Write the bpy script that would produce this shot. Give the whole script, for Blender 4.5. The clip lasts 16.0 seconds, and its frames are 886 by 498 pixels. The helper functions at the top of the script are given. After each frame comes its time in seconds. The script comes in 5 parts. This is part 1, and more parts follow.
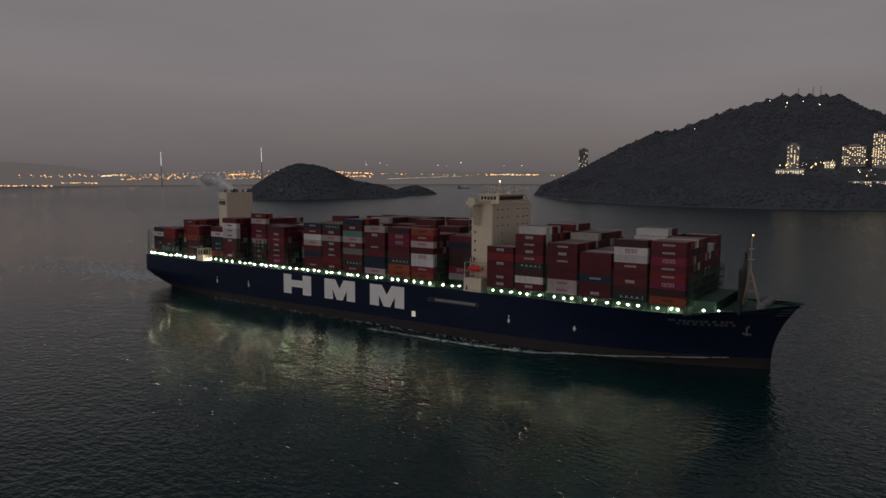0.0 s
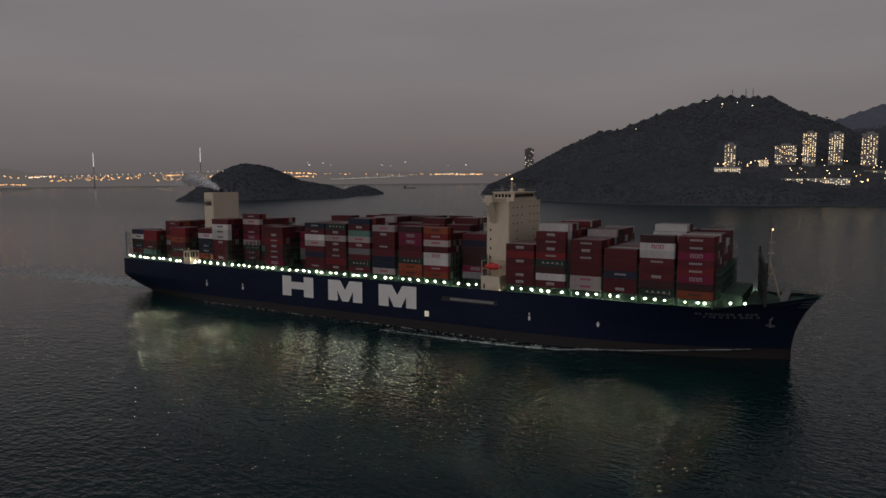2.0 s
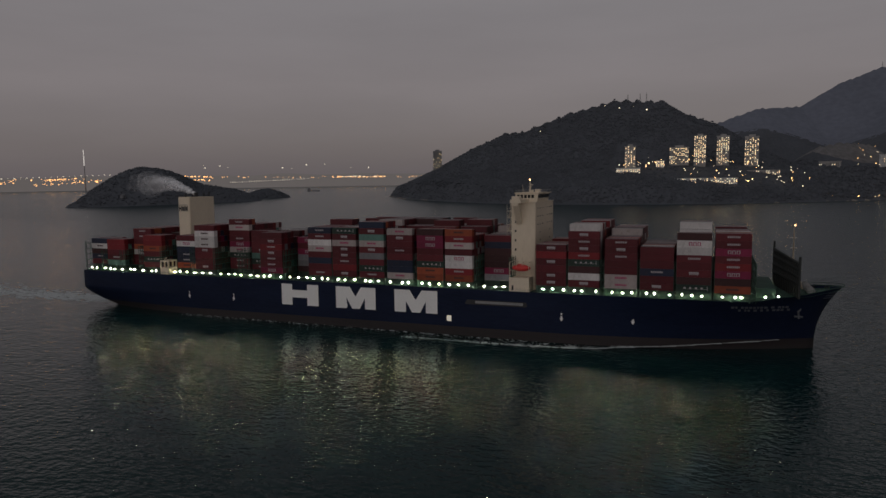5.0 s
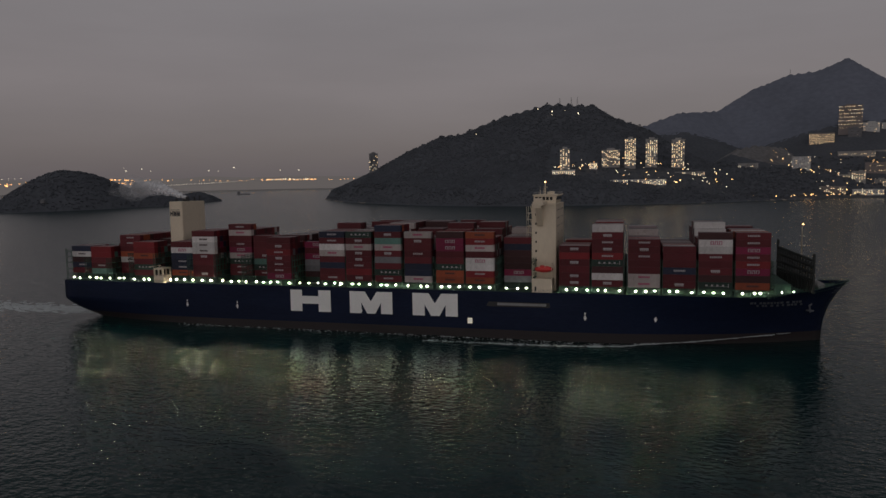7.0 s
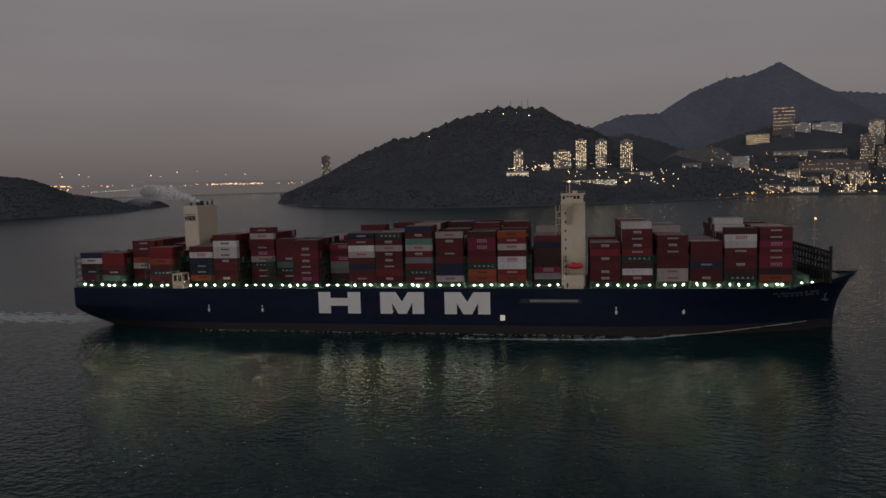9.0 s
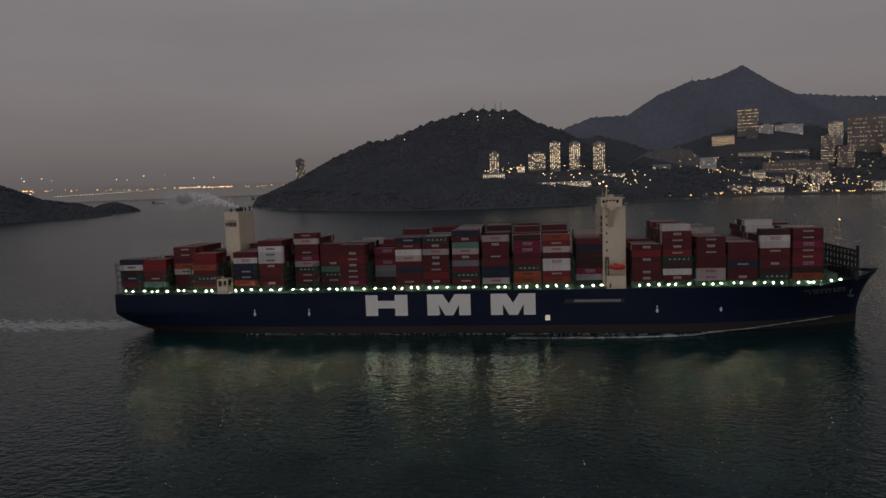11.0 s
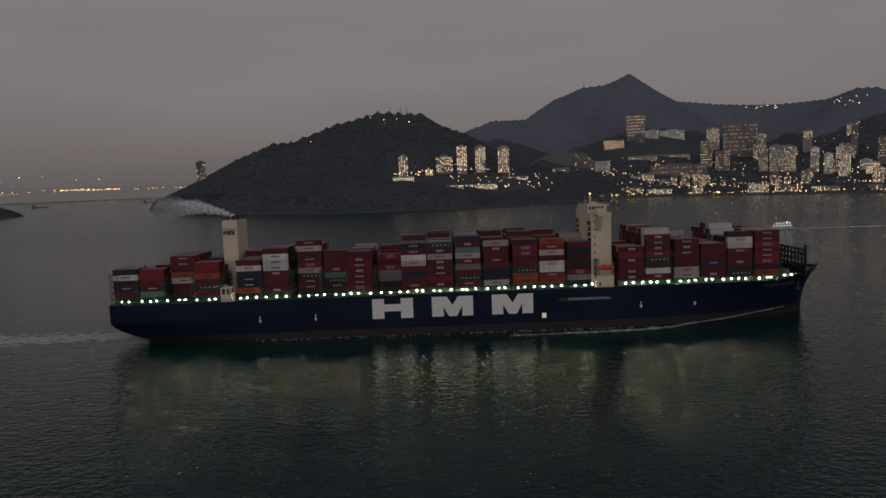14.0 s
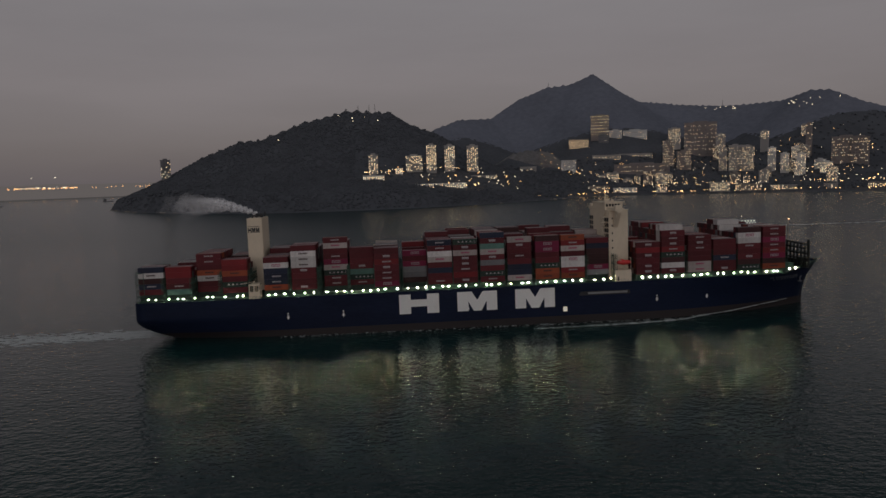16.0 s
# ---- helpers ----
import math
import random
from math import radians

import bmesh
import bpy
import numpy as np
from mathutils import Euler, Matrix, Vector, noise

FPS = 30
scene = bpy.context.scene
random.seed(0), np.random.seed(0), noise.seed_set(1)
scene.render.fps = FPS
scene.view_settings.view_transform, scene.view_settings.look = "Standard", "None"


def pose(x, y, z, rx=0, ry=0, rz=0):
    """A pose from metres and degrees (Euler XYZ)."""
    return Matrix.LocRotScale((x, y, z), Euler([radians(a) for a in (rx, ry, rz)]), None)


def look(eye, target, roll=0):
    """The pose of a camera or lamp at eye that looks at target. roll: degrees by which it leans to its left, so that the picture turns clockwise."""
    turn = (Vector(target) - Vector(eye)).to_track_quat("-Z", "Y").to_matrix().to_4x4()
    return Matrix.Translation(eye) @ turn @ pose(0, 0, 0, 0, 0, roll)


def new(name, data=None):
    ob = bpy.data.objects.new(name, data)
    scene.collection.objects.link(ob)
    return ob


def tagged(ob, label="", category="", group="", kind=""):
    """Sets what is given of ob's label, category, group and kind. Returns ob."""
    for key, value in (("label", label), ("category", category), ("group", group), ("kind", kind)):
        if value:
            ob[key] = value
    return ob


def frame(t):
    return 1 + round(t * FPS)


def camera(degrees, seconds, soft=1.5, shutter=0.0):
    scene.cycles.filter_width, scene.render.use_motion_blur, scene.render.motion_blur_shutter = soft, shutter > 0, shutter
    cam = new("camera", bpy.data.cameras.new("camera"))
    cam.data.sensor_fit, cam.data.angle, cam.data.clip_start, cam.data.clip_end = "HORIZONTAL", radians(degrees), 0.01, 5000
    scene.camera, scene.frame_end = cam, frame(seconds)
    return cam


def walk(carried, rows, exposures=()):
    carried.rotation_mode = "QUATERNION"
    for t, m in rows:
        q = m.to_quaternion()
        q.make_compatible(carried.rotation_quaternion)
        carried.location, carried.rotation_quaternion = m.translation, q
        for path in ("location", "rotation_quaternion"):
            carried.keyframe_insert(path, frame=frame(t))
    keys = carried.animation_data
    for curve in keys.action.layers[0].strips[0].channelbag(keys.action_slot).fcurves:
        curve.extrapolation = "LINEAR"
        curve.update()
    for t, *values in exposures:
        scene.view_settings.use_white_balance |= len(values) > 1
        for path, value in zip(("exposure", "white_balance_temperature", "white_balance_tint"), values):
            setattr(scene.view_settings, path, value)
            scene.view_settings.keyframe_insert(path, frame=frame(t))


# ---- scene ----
SECONDS = 16.0
cam = camera(66.32, SECONDS)


def shot(x, y, z, yaw, pitch, roll):
    """A camera pose from its place, compass turn from +y to +x, tilt and roll."""
    return pose(x, y, z, 90 + pitch, 0, -yaw) @ pose(0, 0, 0, 0, 0, roll)


walk(cam, [
    (0, shot(155.6, -259.6, 68.64, -34.789, -6.274, -0.073)),
    (0.5, shot(152.1, -263.2, 68.32, -33.301, -6.256, -0.148)),
    (1, shot(148.2, -266.8, 68.10, -32.138, -6.263, -0.194)),
    (1.5, shot(144.1, -270.2, 67.96, -31.041, -6.275, -0.271)),
    (2, shot(139.7, -273.5, 67.89, -29.890, -6.307, -0.335)),
    (2.5, shot(134.9, -276.6, 67.86, -28.670, -6.284, -0.443)),
    (3, shot(129.9, -279.5, 67.86, -27.408, -6.291, -0.463)),
    (3.5, shot(124.6, -282.3, 67.86, -25.976, -6.269, -0.549)),
    (4, shot(119.1, -284.8, 67.85, -24.451, -6.256, -0.648)),
    (6.5, shot(88.8, -299.3, 68.42, -16.775, -6.111, -0.850)),
    (7, shot(82.4, -302.1, 68.66, -15.323, -6.102, -0.943)),
    (7.5, shot(76.3, -305.3, 68.81, -13.883, -6.108, -1.071)),
    (8, shot(70.5, -308.6, 68.88, -12.328, -6.069, -1.232)),
    (8.5, shot(64.8, -312.0, 68.87, -11.327, -6.023, -1.413)),
    (9, shot(59.4, -315.4, 68.78, -10.797, -5.989, -1.541)),
    (11.5, shot(33.0, -334.5, 72.74, -6.483, -5.974, -1.925)),
    (12, shot(28.0, -338.1, 73.81, -4.408, -6.050, -1.942)),
    (12.5, shot(22.9, -341.9, 74.79, -2.567, -6.107, -1.940)),
    (13, shot(17.7, -345.7, 75.66, -1.084, -6.121, -1.962)),
    (13.5, shot(12.4, -349.3, 76.42, -0.324, -6.098, -1.882)),
    (14, shot(7.2, -352.7, 77.03, 0.561, -6.106, -1.872)),
    (14.5, shot(2.1, -355.6, 77.49, 2.176, -6.199, -1.856)),
    (15, shot(-2.9, -357.9, 77.78, 3.341, -6.308, -1.927)),
    (15.5, shot(-7.6, -359.4, 77.88, 3.412, -6.322, -1.914)),
    (16, shot(-12.1, -359.9, 77.78, 3.685, -6.320, -1.810)),
])

# ---- world and sun: overcast dusk, afterglow behind the camera ----
SUN_AZ, SUN_EL = radians(188), radians(6)
world = bpy.data.worlds.new("dusk_sky")
scene.world = world
world.use_nodes = True
wt = world.node_tree
wt.nodes.clear()


def wnode(kind, **values):
    n = wt.nodes.new(kind)
    for k, val in values.items():
        n.inputs[k].default_value = val
    return n


w_out = wnode("ShaderNodeOutputWorld")
w_bg = wnode("ShaderNodeBackground", Strength=1.0)
w_co = wnode("ShaderNodeTexCoord")
w_sep = wnode("ShaderNodeSeparateXYZ")
w_ramp = wnode("ShaderNodeValToRGB")
w_sky = wnode("ShaderNodeTexSky")
w_sky.sky_type, w_sky.sun_disc = "NISHITA", False
w_sky.sun_elevation, w_sky.sun_rotation = SUN_EL, SUN_AZ
w_map = wnode("ShaderNodeMapping", Scale=(1.2, 1.2, 6.0))
w_noise = wnode("ShaderNodeTexNoise", Scale=1.6, Detail=5.0, Roughness=0.55)
w_cloud = wnode("ShaderNodeMapRange")
w_cloud.inputs["From Min"].default_value, w_cloud.inputs["From Max"].default_value = 0.3, 0.7
w_cloud.inputs["To Min"].default_value, w_cloud.inputs["To Max"].default_value = 0.93, 1.07
w_glow = wnode("ShaderNodeMapRange")
w_glow.inputs["From Min"].default_value, w_glow.inputs["From Max"].default_value = 0.0, -1.0
w_glow.inputs["To Min"].default_value, w_glow.inputs["To Max"].default_value = 1.0, 3.0
w_mul = wnode("ShaderNodeMath")
w_mul.operation = "MULTIPLY"
w_tint = wnode("ShaderNodeVectorMath")
w_tint.operation = "SCALE"
w_skys = wnode("ShaderNodeVectorMath")
w_skys.operation = "SCALE"
w_skys.inputs["Scale"].default_value = 0.003
w_add = wnode("ShaderNodeVectorMath")
w_add.operation = "ADD"
e = w_ramp.color_ramp.elements
e[0].position, e[0].color = 0.0, (0.120, 0.105, 0.111, 1)
e[1].position, e[1].color = 1.0, (0.155, 0.156, 0.165, 1)
for p, c in ((0.045, (0.150, 0.131, 0.134)), (0.13, (0.196, 0.174, 0.179)), (0.25, (0.206, 0.191, 0.199)), (0.33, (0.125, 0.120, 0.126)), (0.44, (0.078, 0.080, 0.084)), (0.6, (0.085, 0.088, 0.092)), (0.8, (0.130, 0.130, 0.137))):
    k = e.new(p)
    k.color = (*c, 1)
L = wt.links.new
L(w_co.outputs["Generated"], w_sep.inputs[0])
L(w_sep.outputs["Z"], w_ramp.inputs["Fac"])
L(w_co.outputs["Generated"], w_map.inputs["Vector"])
L(w_map.outputs[0], w_noise.inputs["Vector"])
L(w_noise.outputs["Fac"], w_cloud.inputs["Value"])
L(w_sep.outputs["Y"], w_glow.inputs["Value"])
L(w_cloud.outputs[0], w_mul.inputs[0])
L(w_glow.outputs[0], w_mul.inputs[1])
L(w_ramp.outputs["Color"], w_tint.inputs[0])
L(w_mul.outputs[0], w_tint.inputs["Scale"])
L(w_sky.outputs["Color"], w_skys.inputs[0])
L(w_tint.outputs[0], w_add.inputs[0])
L(w_skys.outputs[0], w_add.inputs[1])
L(w_add.outputs[0], w_bg.inputs["Color"])
L(w_bg.outputs[0], w_out.inputs["Surface"])

sun = new("sun", bpy.data.lights.new("sun", "SUN"))
sun.data.energy, sun.data.angle, sun.data.color = 0.12, radians(40), (1.0, 0.93, 0.88)
sun.matrix_world = look((-60, -400, 160), (0, 0, 0))


# ---- materials ----
def mat(name, color, rough=0.6, metal=0.0, var=0.15, scale=1.0, bump=0.0, bscale=8.0, stain=0.0, stain_color=(0.1, 0.06, 0.04), stretch=(1, 1, 1), random_tone=0.0, spec=0.5):
    """A painted or natural surface: base colour, two scales of variation, stains and fine relief."""
    m = bpy.data.materials.new(name)
    m.use_nodes = True
    nt = m.node_tree
    b = nt.nodes["Principled BSDF"]
    b.inputs["Roughness"].default_value, b.inputs["Metallic"].default_value = rough, metal
    b.inputs["Specular IOR Level"].default_value = spec
    co = nt.nodes.new("ShaderNodeTexCoord")
    mp = nt.nodes.new("ShaderNodeMapping")
    mp.inputs["Scale"].default_value = stretch
    nt.links.new(co.outputs["Object"], mp.inputs["Vector"])
    big = nt.nodes.new("ShaderNodeTexNoise")
    big.inputs["Scale"].default_value, big.inputs["Detail"].default_value = 0.15 * scale, 4
    fine = nt.nodes.new("ShaderNodeTexNoise")
    fine.inputs["Scale"].default_value, fine.inputs["Detail"].default_value = 2.2 * scale, 6
    for n in (big, fine):
        nt.links.new(mp.outputs[0], n.inputs["Vector"])
    add = nt.nodes.new("ShaderNodeMath")
    add.operation = "ADD"
    nt.links.new(big.outputs["Fac"], add.inputs[0])
    nt.links.new(fine.outputs["Fac"], add.inputs[1])
    rng = nt.nodes.new("ShaderNodeMapRange")
    rng.inputs["From Min"].default_value, rng.inputs["From Max"].default_value = 0.7, 1.3
    rng.inputs["To Min"].default_value, rng.inputs["To Max"].default_value = 1 - var, 1 + var
    nt.links.new(add.outputs[0], rng.inputs["Value"])
    sc = nt.nodes.new("ShaderNodeVectorMath")
    sc.operation = "SCALE"
    sc.inputs[0].default_value = color
    last = rng.outputs[0]
    if random_tone:
        info = nt.nodes.new("ShaderNodeObjectInfo")
        rr = nt.nodes.new("ShaderNodeMapRange")
        rr.inputs["To Min"].default_value, rr.inputs["To Max"].default_value = 1 - random_tone, 1 + random_tone
        nt.links.new(info.outputs["Random"], rr.inputs["Value"])
        mu = nt.nodes.new("ShaderNodeMath")
        mu.operation = "MULTIPLY"
        nt.links.new(last, mu.inputs[0])
        nt.links.new(rr.outputs[0], mu.inputs[1])
        last = mu.outputs[0]
    nt.links.new(last, sc.inputs["Scale"])
    out = sc.outputs[0]
    if stain:
        sn = nt.nodes.new("ShaderNodeTexNoise")
        sn.inputs["Scale"].default_value, sn.inputs["Detail"].default_value, sn.inputs["Roughness"].default_value = 0.6 * scale, 8, 0.7
        nt.links.new(mp.outputs[0], sn.inputs["Vector"])
        sr = nt.nodes.new("ShaderNodeMapRange")
        sr.inputs["From Min"].default_value, sr.inputs["From Max"].default_value = 0.56, 0.72
        sr.inputs["To Max"].default_value = stain
        nt.links.new(sn.outputs["Fac"], sr.inputs["Value"])
        mx = nt.nodes.new("ShaderNodeMix")
        mx.data_type = "RGBA"
        nt.links.new(sr.outputs[0], mx.inputs["Factor"])
        nt.links.new(out, mx.inputs["A"])
        mx.inputs["B"].default_value = (*stain_color, 1)
        out = mx.outputs["Result"]
    nt.links.new(out, b.inputs["Base Color"])
    if bump:
        bn = nt.nodes.new("ShaderNodeTexNoise")
        bn.inputs["Scale"].default_value, bn.inputs["Detail"].default_value = bscale, 4
        nt.links.new(mp.outputs[0], bn.inputs["Vector"])
        bp = nt.nodes.new("ShaderNodeBump")
        bp.inputs["Strength"].default_value, bp.inputs["Distance"].default_value = min(bump, 1.0), 0.3
        nt.links.new(bn.outputs["Fac"], bp.inputs["Height"])
        nt.links.new(bp.outputs[0], b.inputs["Normal"])
    return m


def glow(name, color, strength):
    m = bpy.data.materials.new(name)
    m.use_nodes = True
    b = m.node_tree.nodes["Principled BSDF"]
    b.inputs["Base Color"].default_value = (*color, 1)
    b.inputs["Emission Color"].default_value = (*color, 1)
    b.inputs["Emission Strength"].default_value = strength
    return m


def container_paint(name, color):
    """Corrugated painted steel: ribs along the box, rubbed and rust-streaked."""
    m = mat(name, color, rough=0.55, var=0.16, scale=1.0, stain=0.45, stain_color=(0.07, 0.035, 0.025), stretch=(1, 1, 0.5), random_tone=0.22, spec=0.3)
    nt = m.node_tree
    b = nt.nodes["Principled BSDF"]
    co = nt.nodes.new("ShaderNodeTexCoord")
    wv = nt.nodes.new("ShaderNodeTexWave")
    wv.wave_type, wv.bands_direction, wv.wave_profile = "BANDS", "X", "SIN"
    wv.inputs["Scale"].default_value = 1.1
    nt.links.new(co.outputs["Object"], wv.inputs["Vector"])
    bp = nt.nodes.new("ShaderNodeBump")
    bp.inputs["Strength"].default_value, bp.inputs["Distance"].default_value = 0.6, 0.04
    nt.links.new(wv.outputs["Fac"], bp.inputs["Height"])
    nt.links.new(bp.outputs[0], b.inputs["Normal"])
    return m


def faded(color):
    """Roof sheet colour: sun-bleached, dusty paint with sky light lifted into it."""
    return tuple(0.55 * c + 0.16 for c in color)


M_NAVY = mat("navy_hull_paint", (0.009, 0.0145, 0.036), spec=0.12, rough=0.5, var=0.22, scale=0.5, bump=0.05, bscale=0.5, stain=0.35, stain_color=(0.02, 0.025, 0.045), stretch=(0.4, 1, 2.0))
M_BOOT = mat("antifouling_paint", (0.015, 0.010, 0.0105), rough=0.65, var=0.3, scale=0.6, stain=0.6, stain_color=(0.019, 0.017, 0.016), stretch=(0.3, 1, 2.0))
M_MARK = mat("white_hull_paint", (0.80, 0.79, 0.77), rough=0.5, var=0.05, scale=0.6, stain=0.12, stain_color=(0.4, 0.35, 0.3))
M_DECK = mat("green_deck_paint", (0.035, 0.085, 0.060), rough=0.7, var=0.3, scale=1.0, stain=0.5, stain_color=(0.08, 0.05, 0.035))
M_STEEL = mat("dark_green_steel", (0.030, 0.070, 0.050), rough=0.6, var=0.25, scale=1.0, stain=0.4)
M_CREAM = mat("cream_house_paint", (0.68, 0.58, 0.445), rough=0.55, var=0.06, scale=0.6, stain=0.2, stain_color=(0.45, 0.34, 0.24), stretch=(1, 1, 0.35))
M_BLACK = mat("black_paint", (0.018, 0.018, 0.02), rough=0.5, var=0.2)
M_GLASS = mat("dark_window_glass", (0.012, 0.014, 0.016), rough=0.08, var=0.1)
M_ORANGE = mat("lifeboat_red", (0.58, 0.030, 0.028), rough=0.45, var=0.08)
M_GREY = mat("grey_galvanised_steel", (0.25, 0.25, 0.25), rough=0.5, metal=0.4, var=0.2)
M_FAINT = mat("faded_lettering_paint", (0.07, 0.075, 0.09), rough=0.6, var=0.3)
M_STRUTPANEL = mat("brown_primer_paint", (0.14, 0.10, 0.075), rough=0.7, var=0.2, scale=0.7, stain=0.3)
M_DARKSTEEL = mat("weathered_black_steel", (0.014, 0.017, 0.016), rough=0.7, var=0.25, stain=0.3)
M_YELLOW = mat("buff_mast_paint", (0.40, 0.33, 0.24), rough=0.55, var=0.08)
M_LAMP = glow("deck_lamp_lens", (1.0, 0.97, 0.68), 290.0)
M_LAMPW = glow("warm_lamp_lens", (1.0, 0.50, 0.20), 9.0)
M_PORT = glow("lit_port", (1.0, 0.93, 0.75), 0.22)
TOPS = {}
PAINT = {
    "R": ("dark red", container_paint("maroon_container", (0.092, 0.012, 0.017))),
    "r": ("bright red", container_paint("red_container", (0.165, 0.014, 0.018))),
    "W": ("white", container_paint("white_container", (0.56, 0.53, 0.52))),
    "P": ("pale grey", container_paint("pale_grey_container", (0.40, 0.345, 0.33))),
    "N": ("navy blue", container_paint("navy_container", (0.014, 0.020, 0.042))),
    "D": ("dark brown", container_paint("brown_container", (0.046, 0.016, 0.017))),
    "M": ("magenta", container_paint("magenta_container", (0.175, 0.012, 0.048))),
    "O": ("orange", container_paint("orange_container", (0.265, 0.060, 0.026))),
    "T": ("teal green", container_paint("teal_container", (0.085, 0.170, 0.145))),
    "G": ("grey", container_paint("grey_container", (0.185, 0.185, 0.195))),
    "U": ("dark green", container_paint("green_container", (0.016, 0.036, 0.028))),
}


# roofs paler than the sides: part bleaching, part sky light painted in
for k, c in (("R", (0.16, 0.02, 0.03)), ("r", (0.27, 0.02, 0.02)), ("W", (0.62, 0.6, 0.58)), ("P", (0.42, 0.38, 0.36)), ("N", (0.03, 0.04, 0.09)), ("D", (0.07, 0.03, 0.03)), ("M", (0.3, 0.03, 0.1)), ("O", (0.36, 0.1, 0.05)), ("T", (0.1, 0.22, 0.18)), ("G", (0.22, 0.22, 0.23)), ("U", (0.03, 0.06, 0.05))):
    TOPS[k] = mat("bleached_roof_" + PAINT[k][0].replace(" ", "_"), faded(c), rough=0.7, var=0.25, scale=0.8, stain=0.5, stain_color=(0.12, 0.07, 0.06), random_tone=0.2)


# ---- mesh helpers ----
def box(bm, x0, x1, y0, y1, z0, z1):
    v = [bm.verts.new((x, y, z)) for z in (z0, z1) for x, y in ((x0, y0), (x1, y0), (x1, y1), (x0, y1))]
    for f in ((3, 2, 1, 0), (4, 5, 6, 7), (0, 1, 5, 4), (1, 2, 6, 5), (2, 3, 7, 6), (3, 0, 4, 7)):
        bm.faces.new([v[i] for i in f])


def tube(bm, a, b, r, n=6, r2=None):
    """A round bar from a to b."""
    a, b = Vector(a), Vector(b)
    q = (b - a).to_track_quat("Z", "Y")
    rings = []
    for p, rad in ((a, r), (b, r if r2 is None else r2)):
        rings.append([bm.verts.new(p + q @ Vector((rad * math.cos(2 * math.pi * i / n), rad * math.sin(2 * math.pi * i / n), 0))) for i in range(n)])
    for i in range(n):
        bm.faces.new((rings[0][i], rings[0][(i + 1) % n], rings[1][(i + 1) % n], rings[1][i]))
    bm.faces.new(rings[0][::-1])
    bm.faces.new(rings[1])


def prism(bm, pts, y0, y1):
    """An outline in x and z, pulled from y0 to y1."""
    a = [bm.verts.new((x, y0, z)) for x, z in pts]
    b = [bm.verts.new((x, y1, z)) for x, z in pts]
    n = len(pts)
    bm.faces.new(a)
    bm.faces.new(b[::-1])
    for i in range(n):
        bm.faces.new((a[i], b[i], b[(i + 1) % n], a[(i + 1) % n]))


STATION = [Matrix()]


def part(name, bm, material, parent=None, label="", smooth=False):
    """Link a bmesh as one mesh, set at the current station of its thing."""
    me = bpy.data.meshes.new(name)
    bm.transform(STATION[0])
    bmesh.ops.recalc_face_normals(bm, faces=bm.faces)
    bm.to_mesh(me)
    bm.free()
    me.materials.append(material)
    if smooth:
        for p in me.polygons:
            p.use_smooth = True
    ob = new(name, me)
    if parent:
        ob.parent = parent
    if label:
        ob["label"] = label
    return ob


def station(x0, x1, kx=1.0, z0=0.0, kz=1.0):
    """From here on, x0 of the drawn plan stands at x1, with lengths and heights in these ratios."""
    STATION[0] = Matrix(((kx, 0, 0, x1 - kx * x0), (0, 1, 0, 0), (0, 0, kz, z0 - kz * z0), (0, 0, 0, 1)))


def clone(ob, loc=(0, 0, 0), parent=None):
    """Another object on the same mesh."""
    c = new(ob.name.split(".")[0], ob.data)
    c.location = loc
    c.parent = parent or ob.parent
    return c


